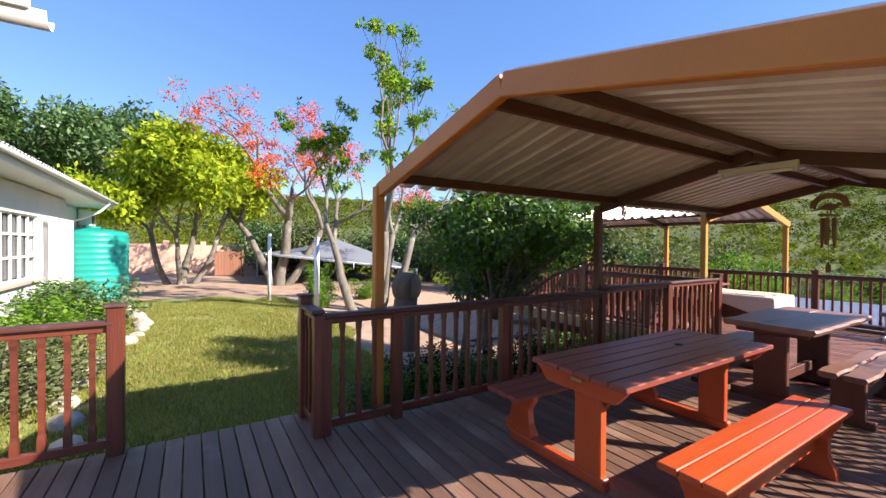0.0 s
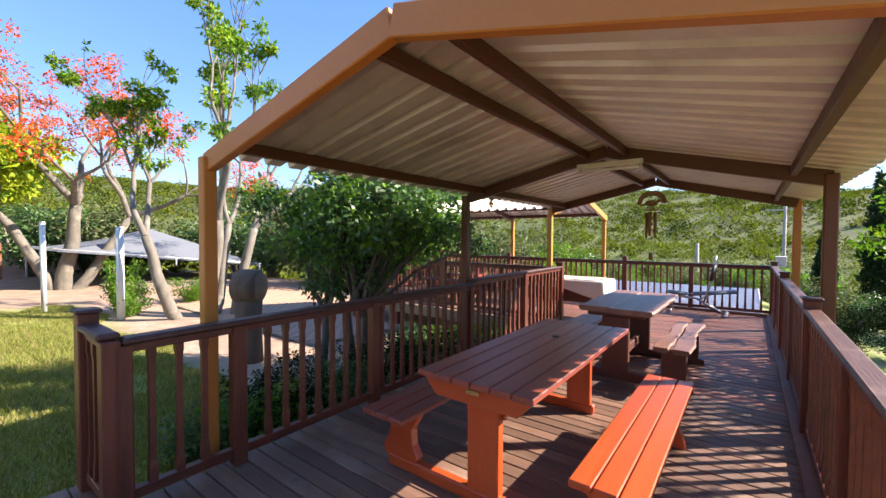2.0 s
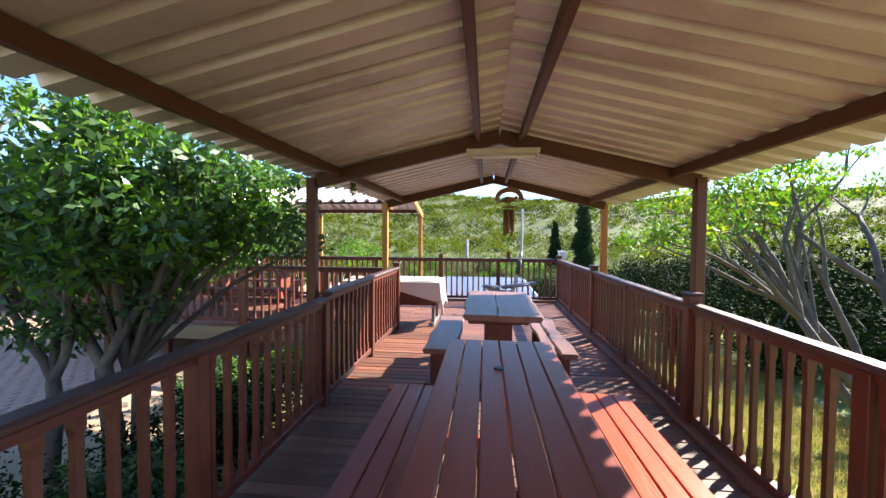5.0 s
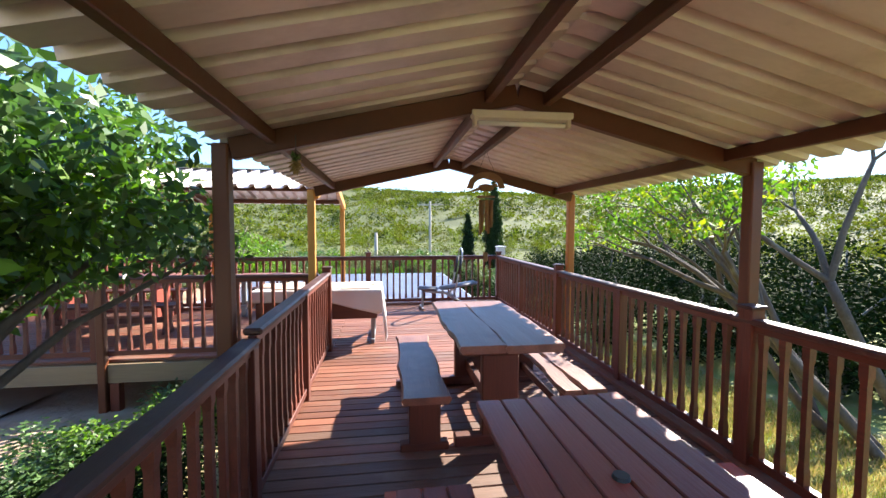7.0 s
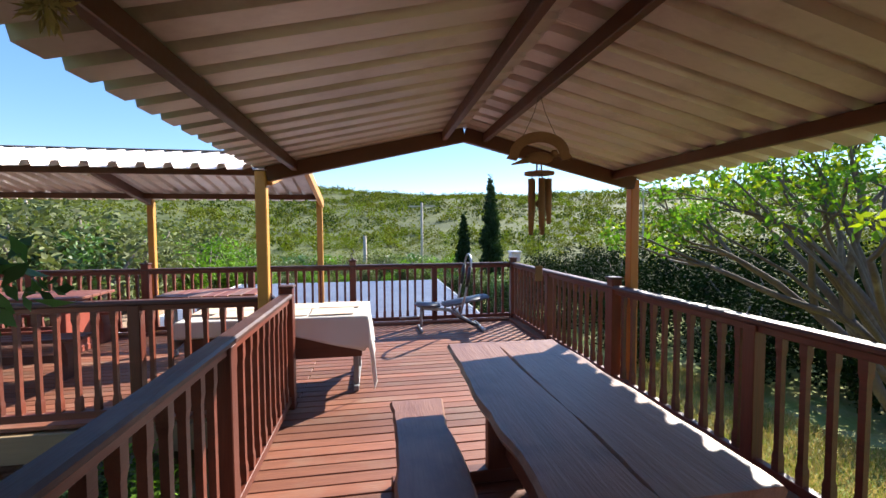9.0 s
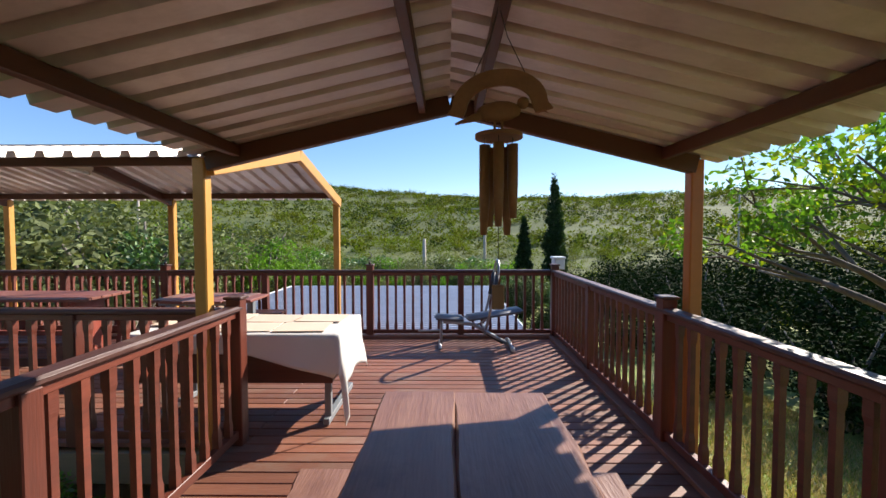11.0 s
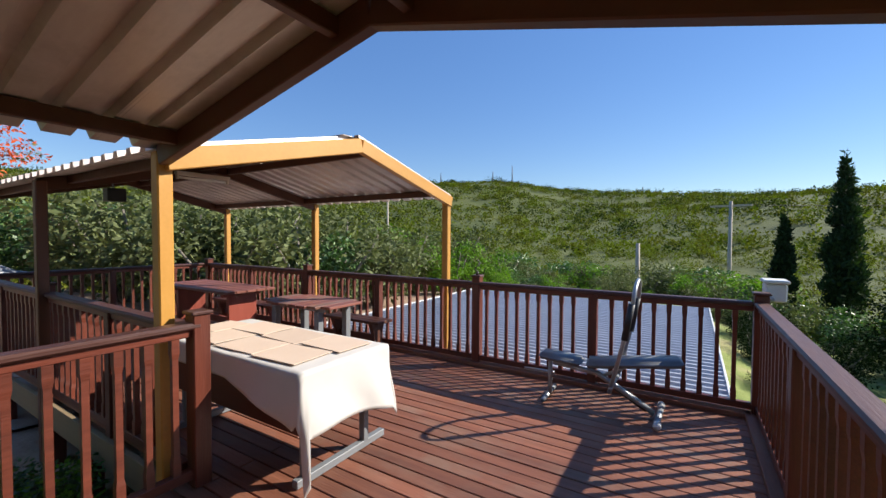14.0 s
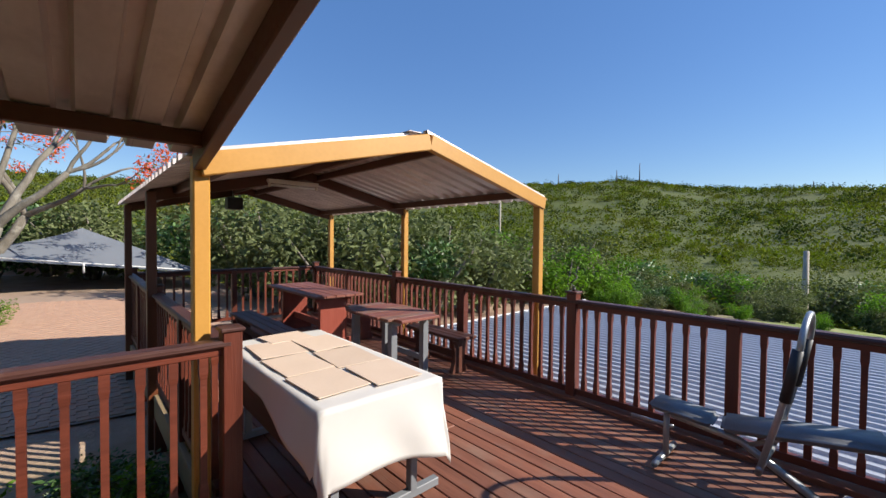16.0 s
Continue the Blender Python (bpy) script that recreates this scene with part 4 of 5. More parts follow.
tree((-0.5, 21.5, -0.4), "broad tree with lime-green foliage", ((0, 0, (0.1, 0, 1), 2.7, 0.18), (0.4, 0, (0.45, 0, 1), 2.6, 0.15), (-0.4, 0.1, (-0.5, 0, 1), 2.6, 0.15), (-0.1, -0.3, (-0.1, -0.35, 1), 2.5, 0.13)), 4, 26000, 0.25, "lime", 51, 0.7, up=0.07, more=(("inner_leaves", "fresh", 5000, 0.22),))
tree((-13.0, 44.0, -0.4), "very large dark green tree behind the house", ((0, 0, (0.1, 0, 1), 5.6, 0.6), (0.5, 0, (0.6, 0.1, 1), 5.6, 0.5), (-0.5, 0, (-0.6, 0, 1), 5.6, 0.5)), 4, 60000, 0.42, "dark", 61, 2.3, up=0.08)

# shrubs, built once and copied
MIX = [bush((0, 0, -50), "green-grey scrub bush on the slope", 1.5, 2.4, leaves, size, mat, 70 + i, group="scrub bushes")
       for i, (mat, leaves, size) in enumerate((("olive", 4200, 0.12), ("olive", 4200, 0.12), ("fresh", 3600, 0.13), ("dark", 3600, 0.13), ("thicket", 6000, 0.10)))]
spots = random.Random(8)


def shrub(kind, x, y, top, wide=1.0):
    """Stands a copy of a shrub on the slope, as tall as the given top asks."""
    z = ground_z(x, y)
    s = max(0.25, (top - z) / 2.35)
    m = Matrix.Translation((x, y, z - 0.05)) @ Matrix.Rotation(spots.uniform(0, 6.28), 4, "Z") @ Matrix.Diagonal((s * wide, s * wide, s, 1))
    return copy_thing(MIX[kind], m)


# beside and behind the tin roof
for kind, x, y, top in ((0, 13.2, 9.2, 2.6), (1, 15.6, 9.4, 2.4), (0, 12.2, 11.6, 2.9), (1, 11.6, 13.6, 3.0), (0, 17.8, 10.6, 2.1), (1, 14.6, 12.6, 3.0), (3, 11.6, 24.4, 3.3), (2, 19.8, 9.2, 1.5),
                        (0, 11.4, 15.8, 3.3), (1, 17.2, 14.2, 2.9), (2, 20.6, 12.4, 2.1), (2, 20.4, 7.2, 0.2), (2, 20.0, 4.8, -0.3), (2, 20.8, 2.2, -0.4), (0, 20.2, 0.0, -0.3), (2, 22.8, 5.8, 0.0), (1, 23.4, 3.0, -0.2),
                        (2, 23.0, 8.8, 1.1), (0, 22.6, -1.6, 0.1), (1, 25.4, 6.8, 0.2), (2, 26.0, 1.0, 0.0), (0, 28.0, 4.0, 0.2), (3, 13.8, 10.2, 1.9), (0, 22.4, 11.2, 2.3),
                        (3, 5.6, 27.4, 3.3), (0, 8.0, 28.0, 3.5), (3, 11.4, 20.6, 3.2), (0, 13.8, 18.4, 3.6), (1, 7.0, 25.0, 3.6), (3, 3.6, 27.0, 3.3), (1, 16.4, 20.0, 3.9)):
    shrub(kind, x, y, top, 1.15)
for k in range(34):
    x, y = spots.uniform(19.4, 33.0), spots.uniform(-3.0, 15.0)
    shrub((0, 1, 3, 0, 2, 3)[k % 6], x, y, -0.45 + 0.03 * (x - 19) + 0.12 * max(0.0, y - 6.0) + spots.uniform(-0.3, 0.4), 1.3)
# the thicket on the low side, its leaf colour darkened for backlit shade
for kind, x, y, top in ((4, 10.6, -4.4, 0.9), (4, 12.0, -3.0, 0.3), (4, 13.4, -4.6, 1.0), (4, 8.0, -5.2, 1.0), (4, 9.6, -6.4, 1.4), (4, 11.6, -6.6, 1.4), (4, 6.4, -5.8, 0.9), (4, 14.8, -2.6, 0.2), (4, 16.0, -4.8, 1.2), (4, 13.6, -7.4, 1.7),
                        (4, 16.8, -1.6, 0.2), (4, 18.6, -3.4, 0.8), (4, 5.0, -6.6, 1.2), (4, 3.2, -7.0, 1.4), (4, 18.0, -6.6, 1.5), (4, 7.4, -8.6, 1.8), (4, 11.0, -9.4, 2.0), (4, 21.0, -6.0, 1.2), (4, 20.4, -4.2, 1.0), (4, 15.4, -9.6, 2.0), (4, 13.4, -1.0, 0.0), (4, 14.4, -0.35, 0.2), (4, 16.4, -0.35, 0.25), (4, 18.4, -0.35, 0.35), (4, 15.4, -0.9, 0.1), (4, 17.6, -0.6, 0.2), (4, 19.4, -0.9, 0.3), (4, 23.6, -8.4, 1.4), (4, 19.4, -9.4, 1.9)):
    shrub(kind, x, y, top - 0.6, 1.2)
# garden shrubs by the house and below the railing
for kind, x, y, top, wide in ((3, -1.9, 11.2, 0.95, 1.6), (2, -2.6, 9.6, 0.75, 1.9), (2, -3.0, 12.2, 0.8, 1.7), (0, -1.7, 6.3, 0.62, 1.7), (0, -2.5, 7.6, 0.6, 1.8), (0, -2.2, 5.0, 0.45, 1.6),
                              # last two of this row: dark shrubs added to deepen the deck's shade
                              (2, 5.6, 4.8, -0.1, 1.7), (2, 1.9, 4.3, -0.2, 1.5), (2, 3.4, 13.2, 1.0, 0.7), (2, 3.3, 12.4, 0.4, 1.1), (2, 6.4, 4.4, -0.2, 1.6), (3, 2.9, 4.1, -0.05, 1.4), (2, 4.9, 13.6, 0.4, 1.2), (3, 5.3, 5.4, -0.1, 1.9), (3, 6.6, 4.6, -0.1, 1.8),
                              # kind 4 carries the leaf with shade in its colour
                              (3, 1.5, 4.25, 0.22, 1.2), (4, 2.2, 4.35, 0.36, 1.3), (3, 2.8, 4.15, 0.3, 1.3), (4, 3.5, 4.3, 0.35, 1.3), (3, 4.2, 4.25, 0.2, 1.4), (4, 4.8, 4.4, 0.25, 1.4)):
    shrub(kind, x, y, top, wide)
for src in MIX:
    for o in list(src.children) + [src]:
        bpy.data.objects.remove(o)


def cypress(x, y, top, width, seed):
    z = ground_z(x, y)
    root = thing("cypress", (x, y, z), "tall narrow dark green cypress on the slope", "tree", "cypresses")
    h = top - z
    put("trunk", tube_mesh([(0, 0, -0.2), (0, 0, h * 0.5), (0, 0, h * 0.9)], [0.14, 0.09, 0.02], M["bark"], 7), W[root], root)
    rng = random.Random(seed)
    cl = []
    for k in range(90):
        t = k / 89
        prof = width * (0.75 + 0.25 * math.sin(math.pi * min(1, t * 1.4))) * (1 - t ** 3) ** 0.9 * 0.5 + 0.03
        a = rng.uniform(0, 6.28)
        cl.append((prof * 0.5 * math.cos(a), prof * 0.5 * math.sin(a), h * (0.05 + 0.93 * t), prof * 0.75))
    put("crown", leaf_mesh(cl, 20000, 0.18, L["cypress"], seed, droop=-1.6, aspect=3), W[root], root)


cypress(25.6, -3.7, 4.8, 1.05, 3)
cypress(24.5, -1.9, 2.4, 0.6, 5)


def hillside():
    """Low scrub over the slopes: small leafy clumps near, rounded clumps farther off."""
    rng = np.random.default_rng(12)
    cl = []
    while len(cl) < 3000:
        r, az = rng.uniform(24, 135), math.radians(rng.uniform(-75, 100))
        x, y = 5 + r * math.cos(az), 2 + r * math.sin(az)
        if (y > 10 and x < 5.5 and y < 34) or (10 < x < 19 and 0 < y < 8):
            continue
        s = rng.uniform(0.5, 1.25) * (1 + r / 200)
        cl.append((x, y, ground_z(x, y) + s * 0.45, s))
    for i, mat in enumerate(("heath", "gorse")):
        ob = new("scrub", leaf_mesh(cl[i::2], 110000, 0.36, L[mat], 80 + i))
        tagged(ob, "low green scrub bushes covering the near slope", "scrub", kind="stuff")
    # the far slopes: loose leafy clumps that thin out into open heath
    far = {"heath": [], "gorse": [], "bushes": []}
    while sum(map(len, far.values())) < 15000:
        r = 100 + 270 * rng.random() ** 0.75
        az = math.radians(rng.uniform(-80, 105))
        x, y = 5 + r * math.cos(az), 2 + r * math.sin(az)
        n = noise.noise(Vector((x * 0.025, y * 0.025, 7)))
        if n < -0.3 and rng.random() < 0.8:
            continue
        s = rng.uniform(0.5, 1.7) * (1 + r / 600)
        kind = "bushes" if n > -0.05 and rng.random() < 0.3 else ("gorse" if rng.random() < 0.4 else "heath")
        # dark bushes enlarged: valley trees, and shadow spots put in as dark leaves
        s *= 1.7 if kind == "bushes" else 1.0
        far[kind].append((x, y, ground_z(x, y) + 0.35 * s, s))
    for i, (mat, c) in enumerate(far.items()):
        ob = new("scrub", leaf_mesh(c, 26 * len(c), 0.8, L[mat], 90 + i, droop=-0.4, aspect=1.5))
        tagged(ob, "low green scrub bushes over the far hillside", "scrub", kind="stuff")


hillside()


def grass(name, n, x0, x1, y0, y1, mat, seed, length, label):
    """Short blades standing on the ground, thinner where it is bare."""
    rng = np.random.default_rng(seed)
    p = []
    while len(p) < n:
        x, y = rng.uniform(x0, x1), rng.uniform(y0, y1)
        if y > 3.6 and (y > 15.2 + 1.2 * noise.noise(Vector((x, 0, 0))) or x > 2.6 + 0.8 * noise.noise(Vector((y * 0.5, 0, 5)))):
            continue
        if noise.noise(Vector((x * 0.9, y * 0.9, 2.0))) < -0.35 and rng.random() < 0.7:
            continue
        p.append((x, y, near_ground(x, y) + 0.03 * noise.noise(Vector((x * 1.3, y * 1.3, 0)))))
    p = np.array(p)
    a = rng.uniform(0, 2 * math.pi, n)
    ln = length * (0.5 + rng.random(n))
    side = np.stack((np.cos(a), np.sin(a), np.zeros(n)), 1) * 0.006
    tip = np.stack((rng.normal(0, 0.5, n), rng.normal(0, 0.5, n), np.ones(n)), 1) * ln[:, None]
    v = np.empty((n, 3, 3))
    v[:, 0], v[:, 1], v[:, 2] = p - side, p + side, p + tip
    me = bpy.data.meshes.new("mesh")
    me.vertices.add(3 * n)
    me.loops.add(3 * n)
    me.polygons.add(n)
    me.vertices.foreach_set("co", v.reshape(-1).astype(np.float32))
    me.loops.foreach_set("vertex_index", np.arange(3 * n, dtype=np.int32))
    me.polygons.foreach_set("loop_start", np.arange(0, 3 * n, 3, dtype=np.int32))
    me.materials.append(L[mat])
    me.update()
    me.validate()
    tagged(new(name, me), label, "grass", kind="stuff")


grass("grass", 110000, -1.8, 3.4, 4.1, 16.5, "grass", 5, 0.06, "short green lawn grass with worn patches")
grass("grass", 60000, -1.8, 3.4, 4.1, 16.5, "dry", 6, 0.05, "dry straw-coloured blades in the lawn")
grass("grass", 40000, 2.0, 12.0, -4.0, 0.1, "dry", 7, 0.09, "dry pale grass on the slope below the deck")
grass("grass", 30000, 2.0, 12.0, -4.0, 0.1, "grass", 8, 0.08, "green grass on the slope below the deck")

# ---- the tin roof below the far railing ----
low = thing("outbuilding", (14.2, 3.8, -0.5), "low outbuilding with a grey corrugated tin roof", "building")
X_A, X_B, Y_A, Y_B, RZ = 10.42, 18.1, 0.50, 7.25, -0.30


def tin_roof():
    """Ribbed sheets whose ribs run along the building's length."""
    prof = ((0.0, 0.0), (0.105, 0.0), (0.125, 0.034), (0.165, 0.034), (0.185, 0.0))
    xs = [(X_A + 0.19 * k + a, h) for k in range(int((X_B - X_A) / 0.19)) for a, h in prof]
    verts = [(x, y, RZ + h) for y in (Y_A, Y_B) for x, h in xs]
    n = len(xs)
    return raw_mesh(verts, [(i, i + 1, n + i + 1, n + i) for i in range(n - 1)], M["greyroof"])


put("roof", tin_roof(), Matrix(), low).matrix_basis = Matrix.Translation((-14.2, -3.8, 0.5))
for y in (Y_A, Y_B):
    beam("barge_board", (X_A, y, RZ - 0.02), (X_B, y, RZ - 0.02), 0.03, 0.14, M["white"], low, "white barge board")
beam("gutter", (X_A - 0.05, Y_A, RZ - 0.06), (X_A - 0.05, Y_B, RZ - 0.06), 0.1, 0.09, M["white"], low, "white gutter")
for (a, b) in (((X_A + 0.3, Y_A + 0.25), (X_B - 0.3, Y_A + 0.25)), ((X_A + 0.3, Y_B - 0.25), (X_B - 0.3, Y_B - 0.25)), ((X_B - 0.3, Y_A + 0.25), (X_B - 0.3, Y_B - 0.25)), ((X_A + 0.3, Y_A + 0.25), (X_A + 0.3, Y_B - 0.25))):
    beam("wall", (*a, -2.4), (*b, -2.4), 0.2, 4.1, M["white"], low)

# ---- second pavilion's furniture ----
picnic_end = thing("picnic_table", (9.22, 7.15, 0), "long dark-topped picnic table with red slab legs", "picnic table", "picnic tables")
for k in range(5):
    beam("tabletop_plank", (8.92 + k * 0.15, 6.2, 0.735), (8.92 + k * 0.15, 8.12, 0.735), 0.143, 0.035, M["redtop"], picnic_end)
for y in (6.45, 7.85):
    beam("leg", (9.22, y, 0.06), (9.22, y, 0.70), 0.42, 0.07, M["maroon"], picnic_end)
    beam("foot", (8.95, y, 0.04), (9.5, y, 0.04), 0.08, 0.08, M["maroon"], picnic_end)
    beam("bearer", (8.93, y, 0.685), (9.51, y, 0.685), 0.07, 0.065, M["maroon"], picnic_end)
beam("stretcher", (9.22, 6.45, 0.25), (9.22, 7.85, 0.25), 0.05, 0.1, M["maroon"], picnic_end)


def bench_y(x0, x1, y0, y1, z, mat, label, slats=3):
    root = thing("bench", ((x0 + x1) / 2, (y0 + y1) / 2, 0), label, "bench", "second deck benches")
    w = (x1 - x0) / slats
    for k in range(slats):
        beam("seat_plank", (x0 + (k + 0.5) * w, y0, z - 0.02), (x0 + (k + 0.5) * w, y1, z - 0.02), w - 0.008, 0.036, mat, root)
    xc = (x0 + x1) / 2
    for y in (y0 + 0.15, y1 - 0.15):
        out = [(-0.12, 0.0), (0.12, 0.0), (0.08, 0.14), (0.08, 0.26), (0.13, z - 0.04), (-0.13, z - 0.04), (-0.08, 0.26), (-0.08, 0.14)]
        put("leg", prism(out, 0.06, mat), Matrix.Translation((xc, y, 0)), root)
    beam("stretcher", (xc, y0 + 0.15, 0.2), (xc, y1 - 0.15, 0.2), 0.035, 0.08, mat, root)


bench_y(8.12, 8.44, 5.75, 7.55, 0.44, M["darkwood"], "dark plank bench beside the long picnic table")
bench_y(9.62, 9.92, 6.3, 8.0, 0.44, M["redtop"], "faded red plank bench against the far railing")
bench_y(9.62, 9.92, 4.22, 5.2, 0.44, M["darkwood"], "short weathered dark bench beside the slatted table")

slat = thing("slatted_table", (9.06, 4.78, 0), "weathered slatted table with clipped corners and grey legs", "table")
for k in range(8):
    y = 4.22 + 0.145 * k + 0.05
    cut = 0.10 if k in (0, 7) else (0.03 if k in (1, 6) else 0)
    beam("slat", (8.72 + cut, y, 0.735), (9.42 - cut, y, 0.735), 0.136, 0.03, M["slab" if k % 3 == 1 else "redtop"], slat)
for x in (8.86, 9.28):
    beam("bearer", (x, 4.3, 0.70), (x, 5.28, 0.70), 0.045, 0.04, M["paintgrey"], slat)
    for y in (4.42, 5.16):
        beam("leg", (x, y, 0.0), (x, y, 0.68), 0.075, 0.075, M["paintgrey"], slat)
    beam("brace", (x, 4.42, 0.25), (x, 5.16, 0.25), 0.04, 0.06, M["paintgrey"], slat)

# ---- exercise bench ----
ab = thing("exercise_bench", (9.6, 1.6, 0), "folding grey steel exercise bench with vinyl pads", "exercise bench")


def pad(p0, p1, w, h, name):
    d = (Vector(p1) - Vector(p0)).length
    bm = bmesh.new()
    bmesh.ops.create_cube(bm, size=1)
    bmesh.ops.scale(bm, vec=(d, w, h), verts=bm.verts)
    bmesh.ops.bevel(bm, geom=bm.edges, offset=0.024, segments=3, affect="EDGES")
    put(name, to_mesh(bm, M["pad"], True), along(p0, p1), ab, "rounded grey vinyl pad")


pad((9.56, 2.12, 0.41), (9.58, 1.73, 0.385), 0.24, 0.055, "seat_pad")
pad((9.58, 1.70, 0.385), (9.70, 0.95, 0.48), 0.25, 0.06, "back_pad")
tube("front_leg", [(9.57, 2.03, 0.38), (9.57, 2.03, 0.03)], 0.02, M["steel"], ab)
tube("front_foot", [(9.38, 2.04, 0.03), (9.80, 2.05, 0.03)], 0.022, M["steel"], ab)
tube("side_bar", [(9.75, 2.04, 0.18), (9.75, 2.35, 0.17)], 0.014, M["steel"], ab)
tube("main_tube", [(9.57, 2.0, 0.34), (9.58, 1.6, 0.30), (9.58, 1.15, 0.04)], 0.024, M["steel"], ab)
tube("damper", [(9.60, 1.45, 0.20), (9.59, 1.2, 0.06)], 0.033, M["black"], ab, "black damper tube")
rear = tube("rear_foot", [(9.34, 1.12, 0.03), (9.84, 1.10, 0.03)], 0.024, M["steel"], ab)
for x in (9.36, 9.82):
    tube("foot_cap", [(x - 0.03, 1.11, 0.03), (x + 0.03, 1.11, 0.03)], 0.03, M["white"], rear, "pale rubber end cap")
tube("strut", [(9.58, 1.55, 0.29), (9.62, 1.30, 0.43)], 0.014, M["steel"], ab)
hoop = []
for k in range(25):
    a = math.pi * k / 24
    hoop.append((9.56 - 0.2 * math.cos(a), 1.30 - 0.015 * math.sin(a), 1.00 + 0.16 * math.sin(a)))
hoop = [(9.36, 1.47, 0.22), (9.36, 1.38, 0.6)] + hoop + [(9.76, 1.38, 0.6), (9.76, 1.47, 0.22)]
grip = tube("hoop", hoop, 0.017, M["steel"], ab, "bent steel hoop handle")
for x in (9.36, 9.76):
    tube("foam_grip", [(x, 1.36, 0.68), (x, 1.31, 0.98)], 0.027, M["black"], grip, "black foam grip")
tube("hoop_axle", [(9.34, 1.46, 0.26), (9.78, 1.46, 0.26)], 0.018, M["steel"], ab)

# ---- wind chime under the ridge ----
CX, CY = 5.70, 1.765
ch = thing("wind_chime", (CX, CY, 1.9), "bamboo wind chime with a carved wooden welcome arch", "wind chime")
turn = Matrix.Translation((CX, CY, 0)) @ Matrix.Rotation(radians(78), 4, "Z")


def C(x, y, z):
    return turn @ Vector((x, y, z))


outer = [(0.17 * math.cos(a), 1.965 + 0.125 * math.sin(a)) for a in [math.pi * k / 16 for k in range(17)]]
inner = [(0.115 * math.cos(a), 1.955 + 0.075 * math.sin(a)) for a in [math.pi * k / 16 for k in range(16, -1, -1)]]
arch = put("welcome_arch", prism(outer + [(-0.19, 1.94), (-0.13, 1.925)] + inner + [(0.13, 1.925), (0.19, 1.94)], 0.014, M["carved"], bev=0.003), turn, ch, "carved arch reading WELCOME")


def text_mesh(body, size, mat):
    c = bpy.data.curves.new("text", "FONT")
    c.body, c.size, c.extrude, c.align_x, c.align_y = body, size, 0.002, "CENTER", "CENTER"
    ob = new("text", c)
    me = bpy.data.meshes.new_from_object(ob.evaluated_get(bpy.context.evaluated_depsgraph_get()))
    bpy.data.objects.remove(ob)
    me.materials.clear()
    me.materials.append(mat)
    return me


for k, letter in enumerate("WELCOME"):
    a = math.pi * (0.88 - 0.76 * k / 6)
    m = Matrix.Translation((0.143 * math.cos(a), -0.0085, 1.962 + 0.10 * math.sin(a))) @ Matrix.Rotation(a - math.pi / 2, 4, "Y").inverted() @ Matrix.Rotation(math.pi / 2, 4, "X")
    put("letter", text_mesh(letter, 0.046, M["wire"]), turn @ m, arch)
# bird on a perch
bm = bmesh.new()
bmesh.ops.create_icosphere(bm, subdivisions=2, radius=1, matrix=Matrix.Translation((0, 0, 1.94)) @ Matrix.Diagonal((0.082, 0.018, 0.038, 1)))
bmesh.ops.create_icosphere(bm, subdivisions=2, radius=0.022, matrix=Matrix.Translation((-0.085, 0, 1.965)))
bmesh.ops.create_cone(bm, cap_ends=True, segments=8, radius1=0.018, radius2=0.004, depth=0.1, matrix=Matrix.Translation((0.11, 0, 1.918)) @ Matrix.Rotation(radians(105), 4, "Y"))
bmesh.ops.create_cone(bm, cap_ends=True, segments=8, radius1=0.010, radius2=0.001, depth=0.09, matrix=Matrix.Translation((-0.13, 0, 1.945)) @ Matrix.Rotation(radians(-115), 4, "Y"))
part_me = to_mesh(bm, M["carved"], True)
put("carved_bird", part_me, turn, ch, "small carved wooden bird")
for s in (-0.012, 0.014):
    tube("bird_leg", [C(s, 0, 1.92), C(s, 0, 1.855)], 0.005, M["carved"], ch)
bm = bmesh.new()
bmesh.ops.create_cone(bm, cap_ends=True, segments=24, radius1=0.085, radius2=0.085, depth=0.014, matrix=Matrix.Translation((0, 0, 1.852)))
put("top_disc", to_mesh(bm, M["carved"]), turn, ch, "round wooden disc")
for k in range(5):
    a = 2 * math.pi * k / 5 + 0.4
    x, y = 0.052 * math.cos(a), 0.052 * math.sin(a)
    b = 1.50 + 0.03 * (k % 3)
    tube("chime_tube", [C(x, y, 1.82), C(x, y, b + 0.12), C(x * 1.05, y * 1.05, b)], [0.019, 0.019, 0.012], M["bamboo"], ch, "split bamboo chime tube", 12)
    tube("string", [C(x, y, 1.85), C(x, y, 1.815)], 0.0015, M["wire"], ch, "", 5)
bm = bmesh.new()
bmesh.ops.create_icosphere(bm, subdivisions=2, radius=0.022, matrix=Matrix.Translation((0, 0, 1.68)))
put("clapper", to_mesh(bm, M["carved"], True), turn, ch)
tube("string", [C(0, 0, 1.885), C(0, 0, 1.30)], 0.0015, M["wire"], ch, "", 5)
beam("wind_paddle", C(0, 0, 1.32), C(0, 0, 1.23), 0.012, 0.045, M["bamboo"], ch, "hanging wooden wind paddle")
for s in (-0.15, 0.15):
    tube("string", [C(s * 0.7, 0, 2.04), C(s * 0.2, 0, 2.2), C(0, 0, 2.31)], 0.0018, M["wire"], ch, "", 5)

